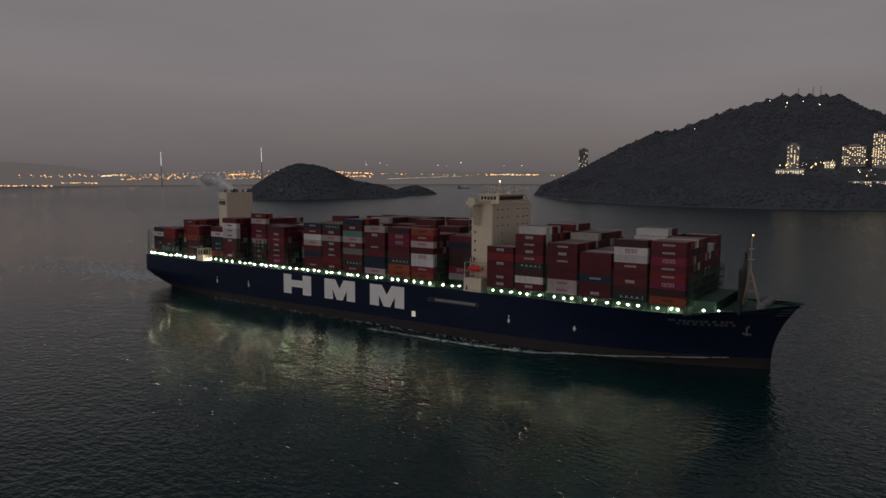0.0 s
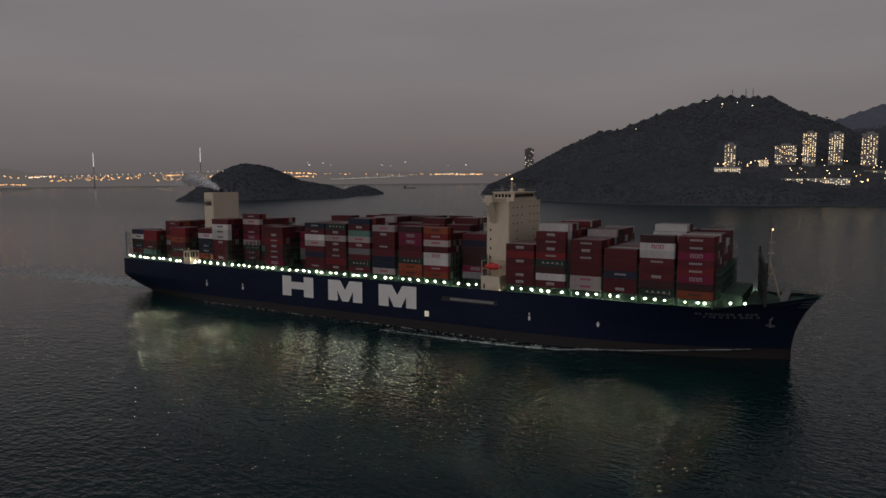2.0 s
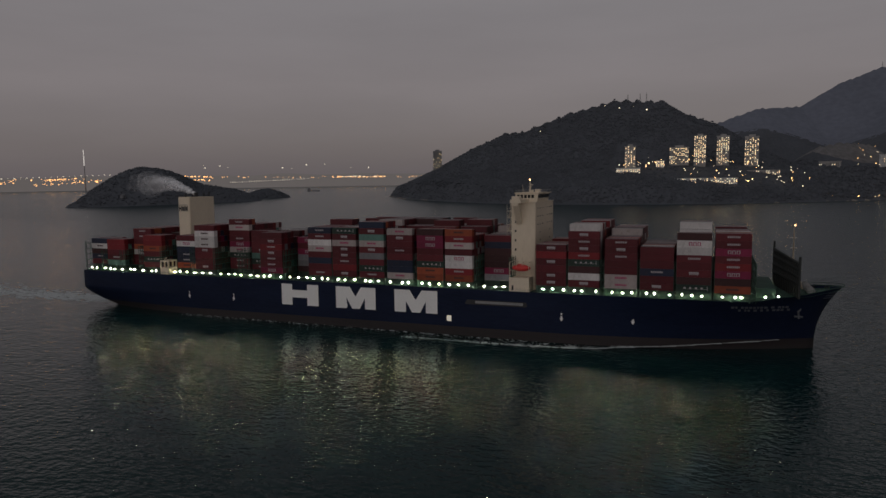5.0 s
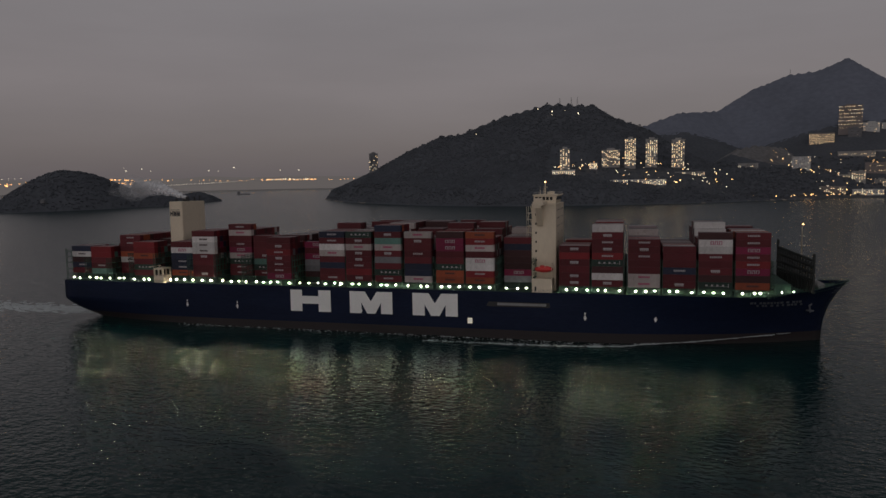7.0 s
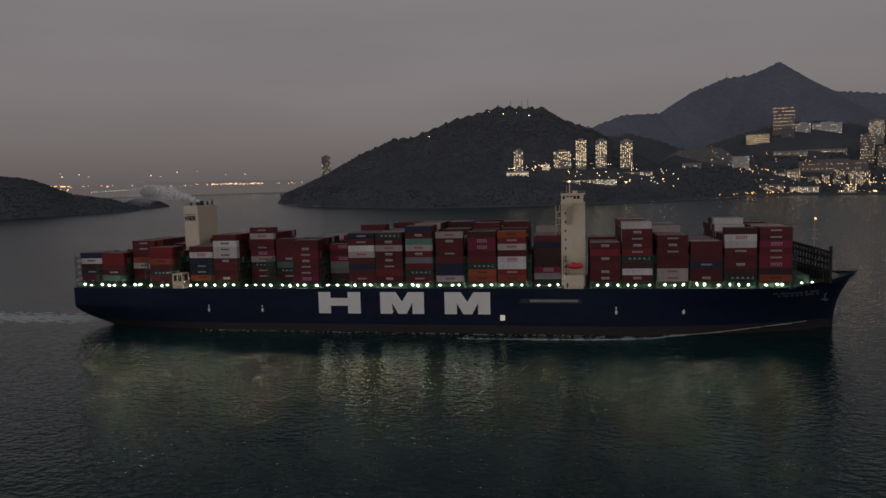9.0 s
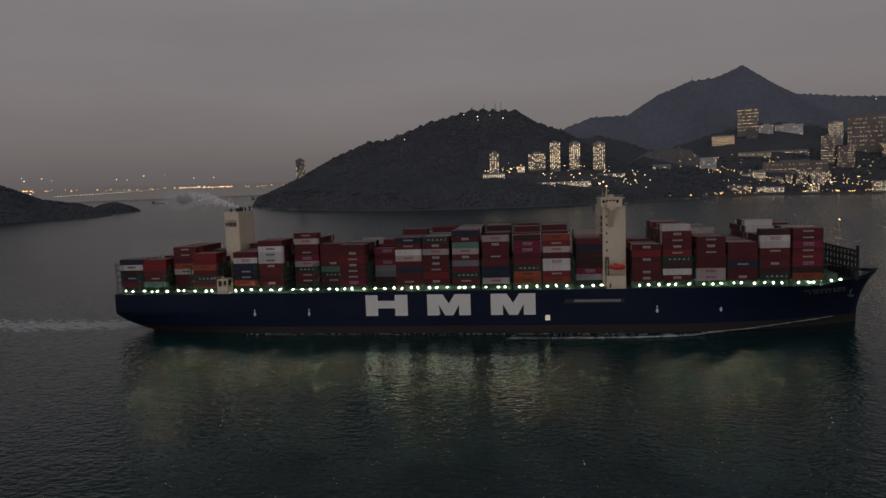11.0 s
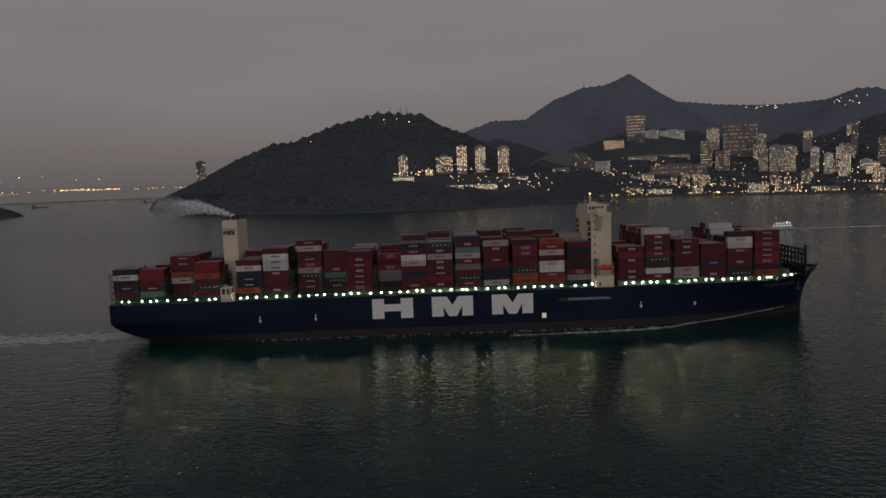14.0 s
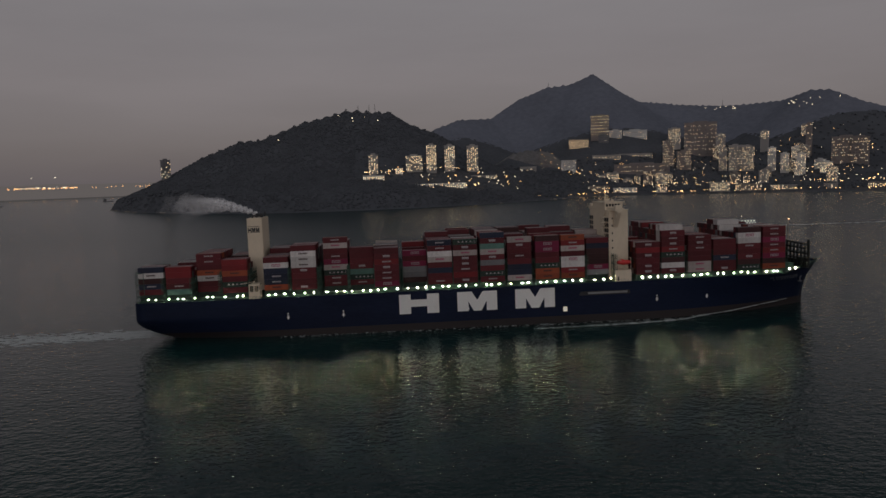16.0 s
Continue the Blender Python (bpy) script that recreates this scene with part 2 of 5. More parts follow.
# ---- water: one sheet to the horizon ----
def water_material():
    m = bpy.data.materials.new("sea_water")
    m.use_nodes = True
    nt = m.node_tree
    b = nt.nodes["Principled BSDF"]
    b.inputs["Base Color"].default_value = (0.003, 0.0200, 0.0215, 1)
    b.inputs["Roughness"].default_value = 0.045
    b.inputs["IOR"].default_value = 1.30
    co = nt.nodes.new("ShaderNodeTexCoord")
    # the open channel is more wind-ruffled than the water in the ship's lee
    sep = nt.nodes.new("ShaderNodeSeparateXYZ")
    nt.links.new(co.outputs["Object"], sep.inputs[0])
    wind = nt.nodes.new("ShaderNodeMapRange")
    wind.inputs["From Min"].default_value, wind.inputs["From Max"].default_value = 60.0, 600.0
    wind.inputs["To Min"].default_value, wind.inputs["To Max"].default_value = 0.06, 0.20
    nt.links.new(sep.outputs["Y"], wind.inputs["Value"])
    nt.links.new(wind.outputs[0], b.inputs["Roughness"])
    heights = []
    for scale, stretch, amount, rot in ((0.03, (1, 1.5, 1), 0.22, 0.2), (0.13, (1, 1.3, 1), 0.26, -0.2), (0.38, (0.9, 1.35, 1), 0.30, 0.2), (0.85, (0.8, 1.3, 1), 0.14, -0.1), (1.9, (0.8, 1.3, 1), 0.05, 0.3)):
        mp = nt.nodes.new("ShaderNodeMapping")
        mp.inputs["Scale"].default_value = stretch
        mp.inputs["Rotation"].default_value = (0, 0, rot)
        n = nt.nodes.new("ShaderNodeTexNoise")
        n.inputs["Scale"].default_value, n.inputs["Detail"].default_value, n.inputs["Roughness"].default_value = scale, 1.0, 0.4
        nt.links.new(co.outputs["Object"], mp.inputs["Vector"])
        nt.links.new(mp.outputs[0], n.inputs["Vector"])
        mu = nt.nodes.new("ShaderNodeMath")
        mu.operation = "MULTIPLY"
        mu.inputs[1].default_value = amount
        nt.links.new(n.outputs["Fac"], mu.inputs[0])
        heights.append(mu.outputs[0])
    total = heights[0]
    for h in heights[1:]:
        a2 = nt.nodes.new("ShaderNodeMath")
        nt.links.new(total, a2.inputs[0])
        nt.links.new(h, a2.inputs[1])
        total = a2.outputs[0]
    bp = nt.nodes.new("ShaderNodeBump")
    bp.inputs["Strength"].default_value, bp.inputs["Distance"].default_value = 1.0, 1.0
    nt.links.new(total, bp.inputs["Height"])
    nt.links.new(bp.outputs[0], b.inputs["Normal"])
    return m


def build_water():
    bm = bmesh.new()
    bmesh.ops.create_grid(bm, x_segments=24, y_segments=24, size=7000)
    ob = part("water", bm, water_material())
    tagged(ob, "dark teal sea with small wind ripples at dusk", "sea", kind="structure")


build_water()

# ---- container ship, in its own space: x forward, y to port, waterline at z = 0 ----
MOVING = []
ship = tagged(new("container_ship"), "navy container ship with lit deck edge and stacked boxes", "ship")
HALF = 24.1
DRAUGHT = 2.4  # the sea lies this far below the zero of the hull plan


def smoothstep(a, b, x):
    t = min(1.0, max(0.0, (x - a) / (b - a)))
    return t * t * (3 - 2 * t)


def deck_z(x):
    return 17.3 + 1.6 * smoothstep(142, 153, x) + 2.2 * smoothstep(153, 174, x)


def deck_half(x):
    b = HALF
    if x > 118:
        b *= max(0.0, 1 - ((x - 118) / 56.6) ** 2.5)
    if x < -140:
        b -= 2.2 * ((-140 - x) / 52.0) ** 2
    return b


def water_half(x):
    b = HALF
    if x > 57:
        b *= max(0.0, 1 - ((x - 57) / 108.0) ** 2.1)
    if x < -95:
        b *= 1 - 0.62 * min(1.0, (-95 - x) / 97.0) ** 2.0
    return b


def hull_half(x, z):
    t = min(1.0, max(0.0, (z + DRAUGHT) / (deck_z(x) + DRAUGHT)))
    if x > 0:
        k = t ** 1.6
    else:
        k = min(1.0, t * 1.9) ** 0.8
    return water_half(x) + (deck_half(x) - water_half(x)) * k


def stem_x(z):
    """The foremost x of the hull at a height."""
    t = min(1.0, max(0.0, (z + DRAUGHT) / 24.5))
    return 164.6 + 9.8 * t ** 2.4


def stern_x(z):
    """The aftmost x of the hull at a height: the counter curves up from the water."""
    t = min(1.0, max(0.0, (z + DRAUGHT + 0.5) / 12.5))
    return -170 - 19.6 * (1 - (1 - t) ** 2.4)


def hull_mesh(levels, material, name, label):
    bm = bmesh.new()
    n = 96
    for side in (-1, 1):
        grid = []
        for lv in levels:
            row = []
            for i in range(n + 1):
                s = i / n
                x0 = -189.6 + 364 * s
                z = lv(x0)
                xa, xb = stern_x(z), stem_x(z)
                x = xa + (xb - xa) * s
                z = lv(x)
                b = hull_half(x, z)
                if i == n:
                    b = 0.25
                row.append(bm.verts.new((x, side * b, z)))
            grid.append(row)
        for a, c in zip(grid, grid[1:]):
            for i in range(n):
                bm.faces.new((a[i], a[i + 1], c[i + 1], c[i]))
        if side == -1:
            keep = grid
        else:
            for a, c, d, f in zip(keep, keep[1:], grid, grid[1:]):
                bm.faces.new((a[0], c[0], f[0], d[0]))
                bm.faces.new((a[n], d[n], f[n], c[n]))
    return part(name, bm, material, ship, label, smooth=True)


hull_mesh([lambda x, k=k: 1.0 + (deck_z(x) - 1.0) * k / 12 for k in range(13)], M_NAVY, "hull", "navy blue painted steel hull")
hull_mesh([lambda x, k=k: -8 + 9.0 * k / 4 for k in range(5)], M_BOOT, "boot_topping", "weathered dark red antifouling band")


def build_deck():
    bm = bmesh.new()
    prev = None
    for i in range(97):
        x = -189.3 + 363.2 * i / 96
        b, z = max(0.1, hull_half(x, deck_z(x)) - 0.1), deck_z(x) - 0.25 - 0.9 * smoothstep(153, 161, x)
        row = [bm.verts.new((x, s * b, z)) for s in (-1, 1)]
        if prev:
            bm.faces.new((prev[0], row[0], row[1], prev[1]))
        prev = row
    part("deck", bm, M_DECK, ship, "worn green painted deck")
    # bulwark cap and rail along the forecastle
    bm = bmesh.new()
    for s in (-1, 1):
        last = None
        for i in range(19):
            x = 148 + 26.2 * i / 18
            p = Vector((x, s * max(0.3, hull_half(x, deck_z(x)) - 0.1), deck_z(x) + 0.05))
            if last:
                tube(bm, last, p, 0.13, 5)
                tube(bm, last + Vector((0, 0, 1.0)), p + Vector((0, 0, 1.0)), 0.07, 4)
            tube(bm, p, p + Vector((0, 0, 1.0)), 0.07, 4)
            last = p
    part("bow_rail", bm, M_STEEL, ship, "dark steel rail round the bow")
    for s in (-1, 1):
        bm = bmesh.new()
        last = None
        for i in range(181):
            x = -187 + 335 * i / 180
            p = Vector((x, s * (hull_half(x, deck_z(x)) - 0.12), deck_z(x)))
            tube(bm, p, p + Vector((0, 0, 1.1)), 0.05, 4)
            if last:
                for h in (0.55, 1.1):
                    tube(bm, last + Vector((0, 0, h)), p + Vector((0, 0, h)), 0.045, 4)
            last = p
        part("side_rail", bm, M_STEEL, ship)


build_deck()

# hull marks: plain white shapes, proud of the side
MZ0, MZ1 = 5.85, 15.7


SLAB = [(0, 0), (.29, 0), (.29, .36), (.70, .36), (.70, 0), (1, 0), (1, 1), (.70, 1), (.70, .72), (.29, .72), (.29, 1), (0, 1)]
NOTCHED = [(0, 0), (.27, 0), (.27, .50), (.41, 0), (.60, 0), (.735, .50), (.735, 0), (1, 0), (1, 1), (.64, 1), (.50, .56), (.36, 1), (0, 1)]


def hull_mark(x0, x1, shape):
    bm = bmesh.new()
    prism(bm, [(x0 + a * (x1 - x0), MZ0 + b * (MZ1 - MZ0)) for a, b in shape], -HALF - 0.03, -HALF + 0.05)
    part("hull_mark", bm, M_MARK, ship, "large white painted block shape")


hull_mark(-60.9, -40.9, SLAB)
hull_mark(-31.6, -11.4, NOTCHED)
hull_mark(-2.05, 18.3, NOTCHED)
for ax in (-116.0, -88.8, -26.2, 71.9, 99.5):
    bm = bmesh.new()
    y = -hull_half(ax, 7.8)
    prism(bm, [(ax - .35, 8.2), (ax + .35, 8.2), (ax + .35, 7.3), (ax + .75, 7.3), (ax, 6.0), (ax - .75, 7.3), (ax - .35, 7.3)], y - 0.06, y + 0.3)
    prism(bm, [(ax - .28, 9.4), (ax + .28, 9.4), (ax + .28, 8.6), (ax - .28, 8.6)], y - 0.06, y + 0.3)
    part("tug_mark", bm, M_MARK, ship, "white painted arrow mark")
bm = bmesh.new()
box(bm, 22.6, 24.7, -HALF - 0.05, -HALF + 0.3, 3.2, 5.6)
part("pilot_door", bm, M_PORT, ship, "lit side door in the hull")
bm = bmesh.new()
prism(bm, [(30.8, 11.2), (31.9, 10.9), (57.3, 10.9), (57.8, 11.4), (57.4, 12.9), (31.9, 12.9)], -HALF - 0.02, -HALF + 0.1)
slot = part("ladder_recess", bm, M_BLACK, ship, "dark recess in the hull side")
bm = bmesh.new()
box(bm, 35.6, 56.1, -HALF - 0.35, -HALF - 0.02, 11.5, 12.5)
part("gangway", bm, M_GREY, slot, "stowed grey gangway")
# bow letters are too small to read: plain bars
for z, x0, x1 in ((14.6, 134.5, 155.0), (13.4, 137.0, 154.5)):
    bm = bmesh.new()
    x = x0
    while x < x1:
        w = random.uniform(0.7, 1.2)
        y = -max(hull_half(x, z), hull_half(x + w, z))
        ya, yb = hull_half(x, z), hull_half(x + w, z)
        for a, b, c in ((x, ya, z),):
            vs = [bm.verts.new(q) for q in ((x, -ya - .08, z - .35), (x + w, -yb - .08, z - .35), (x + w, -hull_half(x + w, z + .5) - .08, z + .5), (x, -hull_half(x, z + .5) - .08, z + .5))]
            bm.faces.new(vs)
        x += w + random.choice((0.35, 0.35, 1.2))
    tagged(part("name_bar", bm, M_FAINT, ship, "faded white lettering too small to read"), kind="stuff")
for side in (-1, 1):
    bm = bmesh.new()
    station(166, 158)
    y = side * hull_half(158, 12.0)
    tube(bm, (166, y * 1.02, 13.5), (166.2, y * 1.10, 9.8), 0.35, 8)
    tube(bm, (164.7, y * 1.10, 10.6), (167.6, y * 1.04, 10.4), 0.4, 8)
    tube(bm, (166, y * .9, 13.3), (166, y * 1.06, 13.3), 1.0, 10)
    part("anchor", bm, M_FAINT, ship, "grey stowed bow anchor")
    STATION[0] = Matrix()
    bm = bmesh.new()
    for k in range(3):
        z = 17.4 + k * 0.95
        pts = []
        for x in (166.5 + k * .8, 171 + k * .9):
            x = min(x, stem_x(z) - .6)
            pts.append(Vector((x, side * (hull_half(x, z) + .12), z)))
        tube(bm, pts[0], pts[1], 0.13, 4)
    part("bow_stripe", bm, M_FAINT, ship, "faded painted bow stripes")

# bays: x of the after end, colours of the outer column from the top down, tiers of the inner rows, inset of the outer column
TIER, LONG, WIDE = 2.76, 12.19, 2.44
BAYS = [
    (-189.4, "NWDNR", 5, 8.1), (-175.3, "rrRRT", 5, 5.6), (-161.5, "RRROWRR", 7, 10.6), (-147.4, "rrORUR", 6, 3.1),
    (-127.7, "RWNNNO", 6, 5.6), (-113.7, "RWWWRRRR", 8, 3.1), (-98.3, "RPRRMPURR", 9, 10.6), (-85.1, "RRRRTUR", 7, 10.6),
    (-72.5, "RRrRRRM", 7, 0.6), (-58.1, "MRMGGD", 6, 10.6), (-45.8, "NRWPRNRR", 8, 0.6), (-33.0, "URPRRRrR", 8, 0.6),
    (-19.2, "NRTPRGRUR", 9, 0.6), (-5.4, "PRRRRNNP", 8, 0.6), (8.9, "DMMRRUOO", 8, 0.6), (22.0, "OrPRWWrO", 8, 0.6),
    (37.2, "RNDDDMG", 7, 8.1),
    (61.4, "RrRRRR", 6, 0.6), (74.5, "RRRrUDWR", 9, 0.6), (88.7, "RRRRRPP", 7, 0.6), (102.0, "RRRNRR", 6, 0.6),
    (115.2, "DWWRRRDU", 8, 0.6), (128.6, "RRMRrMDO", 8, 0.6),
]
RAISED = (-175.3, -147.4, -127.7, -58.1, 37.2, 88.7, 115.2)


def container_mesh(name, material, roof):
    bm = bmesh.new()
    box(bm, 0.10, LONG - 0.10, -WIDE / 2 + 0.05, WIDE / 2 - 0.05, 0.12, TIER - 0.07)
    for f in bm.faces:
        f.normal_update()
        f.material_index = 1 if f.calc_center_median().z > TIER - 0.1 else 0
    for x in (0.0, LONG - 0.16):
        for y in (-WIDE / 2, WIDE / 2 - 0.16):
            box(bm, x, x + 0.16, y, y + 0.16, 0.0, TIER - 0.03)
        for z in (0.0, TIER - 0.16):
            box(bm, x, x + 0.16, -WIDE / 2 + 0.16, WIDE / 2 - 0.16, z, z + 0.13)
    for y in (-WIDE / 2, WIDE / 2 - 0.12):
        for z in (0.0, TIER - 0.16):
            box(bm, 0.16, LONG - 0.16, y, y + 0.12, z, z + 0.13)
    for y in (-0.75, -0.3, 0.3, 0.75):
        box(bm, LONG - 0.10, LONG - 0.05, y - 0.04, y + 0.04, 0.2, TIER - 0.2)
        box(bm, 0.05, 0.10, y - 0.04, y + 0.04, 0.2, TIER - 0.2)
    me = bpy.data.meshes.new(name)
    bmesh.ops.recalc_face_normals(bm, faces=bm.faces)
    bm.to_mesh(me)
    bm.free()
    me.materials.append(material)
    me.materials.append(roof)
    return me


MESHES = {k: container_mesh("container_" + k, m, TOPS[k]) for k, (_, m) in PAINT.items()}


def logo_mesh(name, material, kind):
    """Plain bars in place of a line's name, on the starboard side of a box."""
    bm = bmesh.new()
    y0, y1 = -WIDE / 2 - 0.02, -WIDE / 2 + 0.02
    if kind == "word":
        box(bm, 4.0, 8.3, y0, y1, 1.15, 1.25)
        x = 4.0
        for w in (0.5, 0.55, 0.5, 0.55, 0.5, 0.5, 0.25):
            box(bm, x, x + w, y0, y1, 1.25, 1.85)
            x += w + 0.16
    elif kind == "block":
        box(bm, 4.4, 7.8, y0, y1, 1.35, 2.0)
        for x in (4.6, 5.3, 6.0, 6.7, 7.3):
            box(bm, x, x + 0.4, y0, y1, 0.85, 1.35)
    elif kind == "wide":
        for x in (4.2, 5.7, 7.2):
            box(bm, x, x + 0.28, y0, y1, 0.8, 2.1)
            box(bm, x + 0.9, x + 1.18, y0, y1, 0.8, 2.1)
            box(bm, x + 0.28, x + 0.9, y0, y1, 1.85, 2.1)
        box(bm, 4.2, 8.38, y0, y1, 0.80, 0.92)
    elif kind == "spaced":
        for x in (2.6, 4.6, 6.6, 8.6):
            box(bm, x, x + 0.75, y0, y1, 1.1, 1.8)
        box(bm, 10.8, 11.0, y0, y1, 0.7, 2.2)
        box(bm, 2.6, 11.0, y0, y1, 1.10, 1.17)
    me = bpy.data.meshes.new(name)
    bmesh.ops.recalc_face_normals(bm, faces=bm.faces)
    bm.to_mesh(me)
    bm.free()
    me.materials.append(material)
    return me


M_LIGHTMARK = mat("pale_marking", (0.34, 0.31, 0.32), rough=0.6, var=0.1)
M_PINKMARK = mat("magenta_marking", (0.35, 0.03, 0.11), rough=0.6, var=0.1)
M_DARKMARK = mat("dark_marking", (0.05, 0.02, 0.02), rough=0.6, var=0.1)
LOGOS = {
    "R": [logo_mesh("logo_word", M_LIGHTMARK, "word"), logo_mesh("logo_block", M_LIGHTMARK, "block"), None, None],
    "r": [logo_mesh("logo_word", M_LIGHTMARK, "word"), None],
    "M": [logo_mesh("logo_wide", M_LIGHTMARK, "wide")],
    "W": [logo_mesh("logo_wide", M_PINKMARK, "wide"), None, logo_mesh("logo_word", M_DARKMARK, "word")],
    "P": [logo_mesh("logo_word", M_PINKMARK, "word")],
    "O": [logo_mesh("logo_block", M_DARKMARK, "word")],
    "U": [logo_mesh("logo_spaced", M_LIGHTMARK, "spaced")],
    "N": [None, logo_mesh("logo_word", M_LIGHTMARK, "word")], "D": [None], "T": [None], "G": [None],
}
rng = random.Random(11)


def put_container(key, x, y, z, tier, with_logo):
    colour = PAINT[key][0]
    ob = new("shipping_container", MESHES[key])
    where = "on the hatch level" if tier == 0 else "stacked on other containers"
    tagged(ob, f"{colour} corrugated steel shipping container {where}", "shipping container", "containers on the ship")
    MOVING.append((ob, pose(x, y, z)))
    if with_logo:
        me = rng.choice(LOGOS[key])
        if me:
            lo = new("logo", me)
            lo.parent = ob
    return ob


def bay_base(x):
    return 20.3


def build_bays():
    rest = {k: ([], []) for k in PAINT}
    weights = "RRRRRRRRRRrrrMWPNNDDDOUGTRRRRR"
    for bi, (bx, col, tiers, inset) in enumerate(BAYS):
        z0 = bay_base(bx)
        ys, y = [], -HALF + inset + WIDE / 2 - 0.3
        while y < HALF - inset - WIDE / 2 + 0.3:
            ys.append(y)
            y += 2.5
        top = tiers
        for ri, y in enumerate(ys):
            if ri == 0:
                n = len(col)
            else:
                if rng.random() < 0.2:
                    top = max(tiers - 1, min(tiers, top + rng.choice((-1, 1))))
                n = top + (1 if ri > 7 and (bx in RAISED or (-50 < bx < 30 and tiers == 8)) else 0)
                if ri == 1:
                    n = tiers
            for k in range(n):
                key = col[len(col) - 1 - k] if ri == 0 else rng.choice("W" if n > len(col) and ri < 3 else "RRRRrPDNRRPWRDROR" if k == n - 1 else weights)
                z = z0 + k * TIER
                if ri == 0 or (k == n - 1 and ri <= 6):
                    put_container(key, bx, y, z, k, ri == 0)
                else:
                    vs, fs = rest[key]
                    i = len(vs)
                    for zz in (z + 0.03, z + TIER - 0.05):
                        vs += [(bx + 0.05, y - 1.19, zz), (bx + LONG - 0.05, y - 1.19, zz), (bx + LONG - 0.05, y + 1.19, zz), (bx + 0.05, y + 1.19, zz)]
                    fs += [tuple(i + j for j in f) for f in ((3, 2, 1, 0), (4, 5, 6, 7), (0, 1, 5, 4), (1, 2, 6, 5), (2, 3, 7, 6), (3, 0, 4, 7))]
    allv, allf, mi = [], [], []
    me = bpy.data.meshes.new("container_load")
    for s, (k, (vs, fs)) in enumerate(rest.items()):
        me.materials.append(PAINT[k][1])
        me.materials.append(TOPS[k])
        o = len(allv)
        allv += vs
        allf += [tuple(o + j for j in f) for f in fs]
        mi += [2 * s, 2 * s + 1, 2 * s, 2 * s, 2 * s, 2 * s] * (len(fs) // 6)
    me.from_pydata(allv, [], allf)
    me.polygons.foreach_set("material_index", mi)
    ob = new("container_load", me)
    tagged(ob, "inner rows of mixed red and coloured shipping containers", "shipping container", kind="stuff")
    MOVING.append((ob, pose(0, 0, 0)))


build_bays()


def build_hatches():
    for bx, col, tiers, inset in BAYS:
        z0 = bay_base(bx)
        b = HALF - inset - 2.2
        bm = bmesh.new()
        box(bm, bx - 0.2, bx + LONG + 0.2, -b, b, 16.9, z0 - 0.9)
        box(bm, bx - 0.3, bx + LONG + 0.3, -b - 0.2, b + 0.2, z0 - 0.9, z0 - 0.02)
        for s in (-1, 1):
            for x in (bx + 0.2, bx + LONG / 2, bx + LONG - 0.2):
                box(bm, x - 0.3, x + 0.3, s * (b + 1.6) - 0.3, s * (b + 1.6) + 0.3, 16.9, z0 - 0.3)
            box(bm, bx, bx + LONG, s * (b + 1.6) - 0.35, s * (b + 1.6) + 0.35, z0 - 0.45, z0 - 0.02)
        part("hatch_cover", bm, M_STEEL, ship, "dark green steel hatch with side pillars")
    # lashing bridges between the bays
    ends = [(b[0], b[3], len(b[1])) for b in BAYS]
    for (x, inset, n), nxt in zip(ends, ends[1:] + [(152.0, 0.6, 0)]):
        gap0, gap1 = x + LONG, nxt[0]
        if gap1 - gap0 < 0.2:
            continue
        xc = gap0 + min(gap1 - gap0, 2.6) / 2
        h = 16.9 + 3.4 + TIER * min(4, n - 2)
        b = hull_half(x, 17.0) - 0.7
        wide = max(0.06, min(0.55, (gap1 - gap0) / 2 - 0.12))
        bm = bmesh.new()
        y = -b
        while y <= b + 0.1:
            for s in (-1, 1):
                box(bm, xc + s * wide - 0.09, xc + s * wide + 0.09, y - 0.14, y + 0.14, 16.9, h)
            y += b / 9
        z = 20.3
        while z <= h + 0.1:
            box(bm, xc - wide - 0.1, xc + wide + 0.1, -b, b, z - 0.12, z + 0.04)
            for s in (-1, 1):
                box(bm, xc + s * wide - 0.04, xc + s * wide + 0.04, -b, b, z + 1.0, z + 1.07)
            z += 2.9
        part("lashing_bridge", bm, M_STEEL, ship, "dark green steel lashing bridge")


build_hatches()


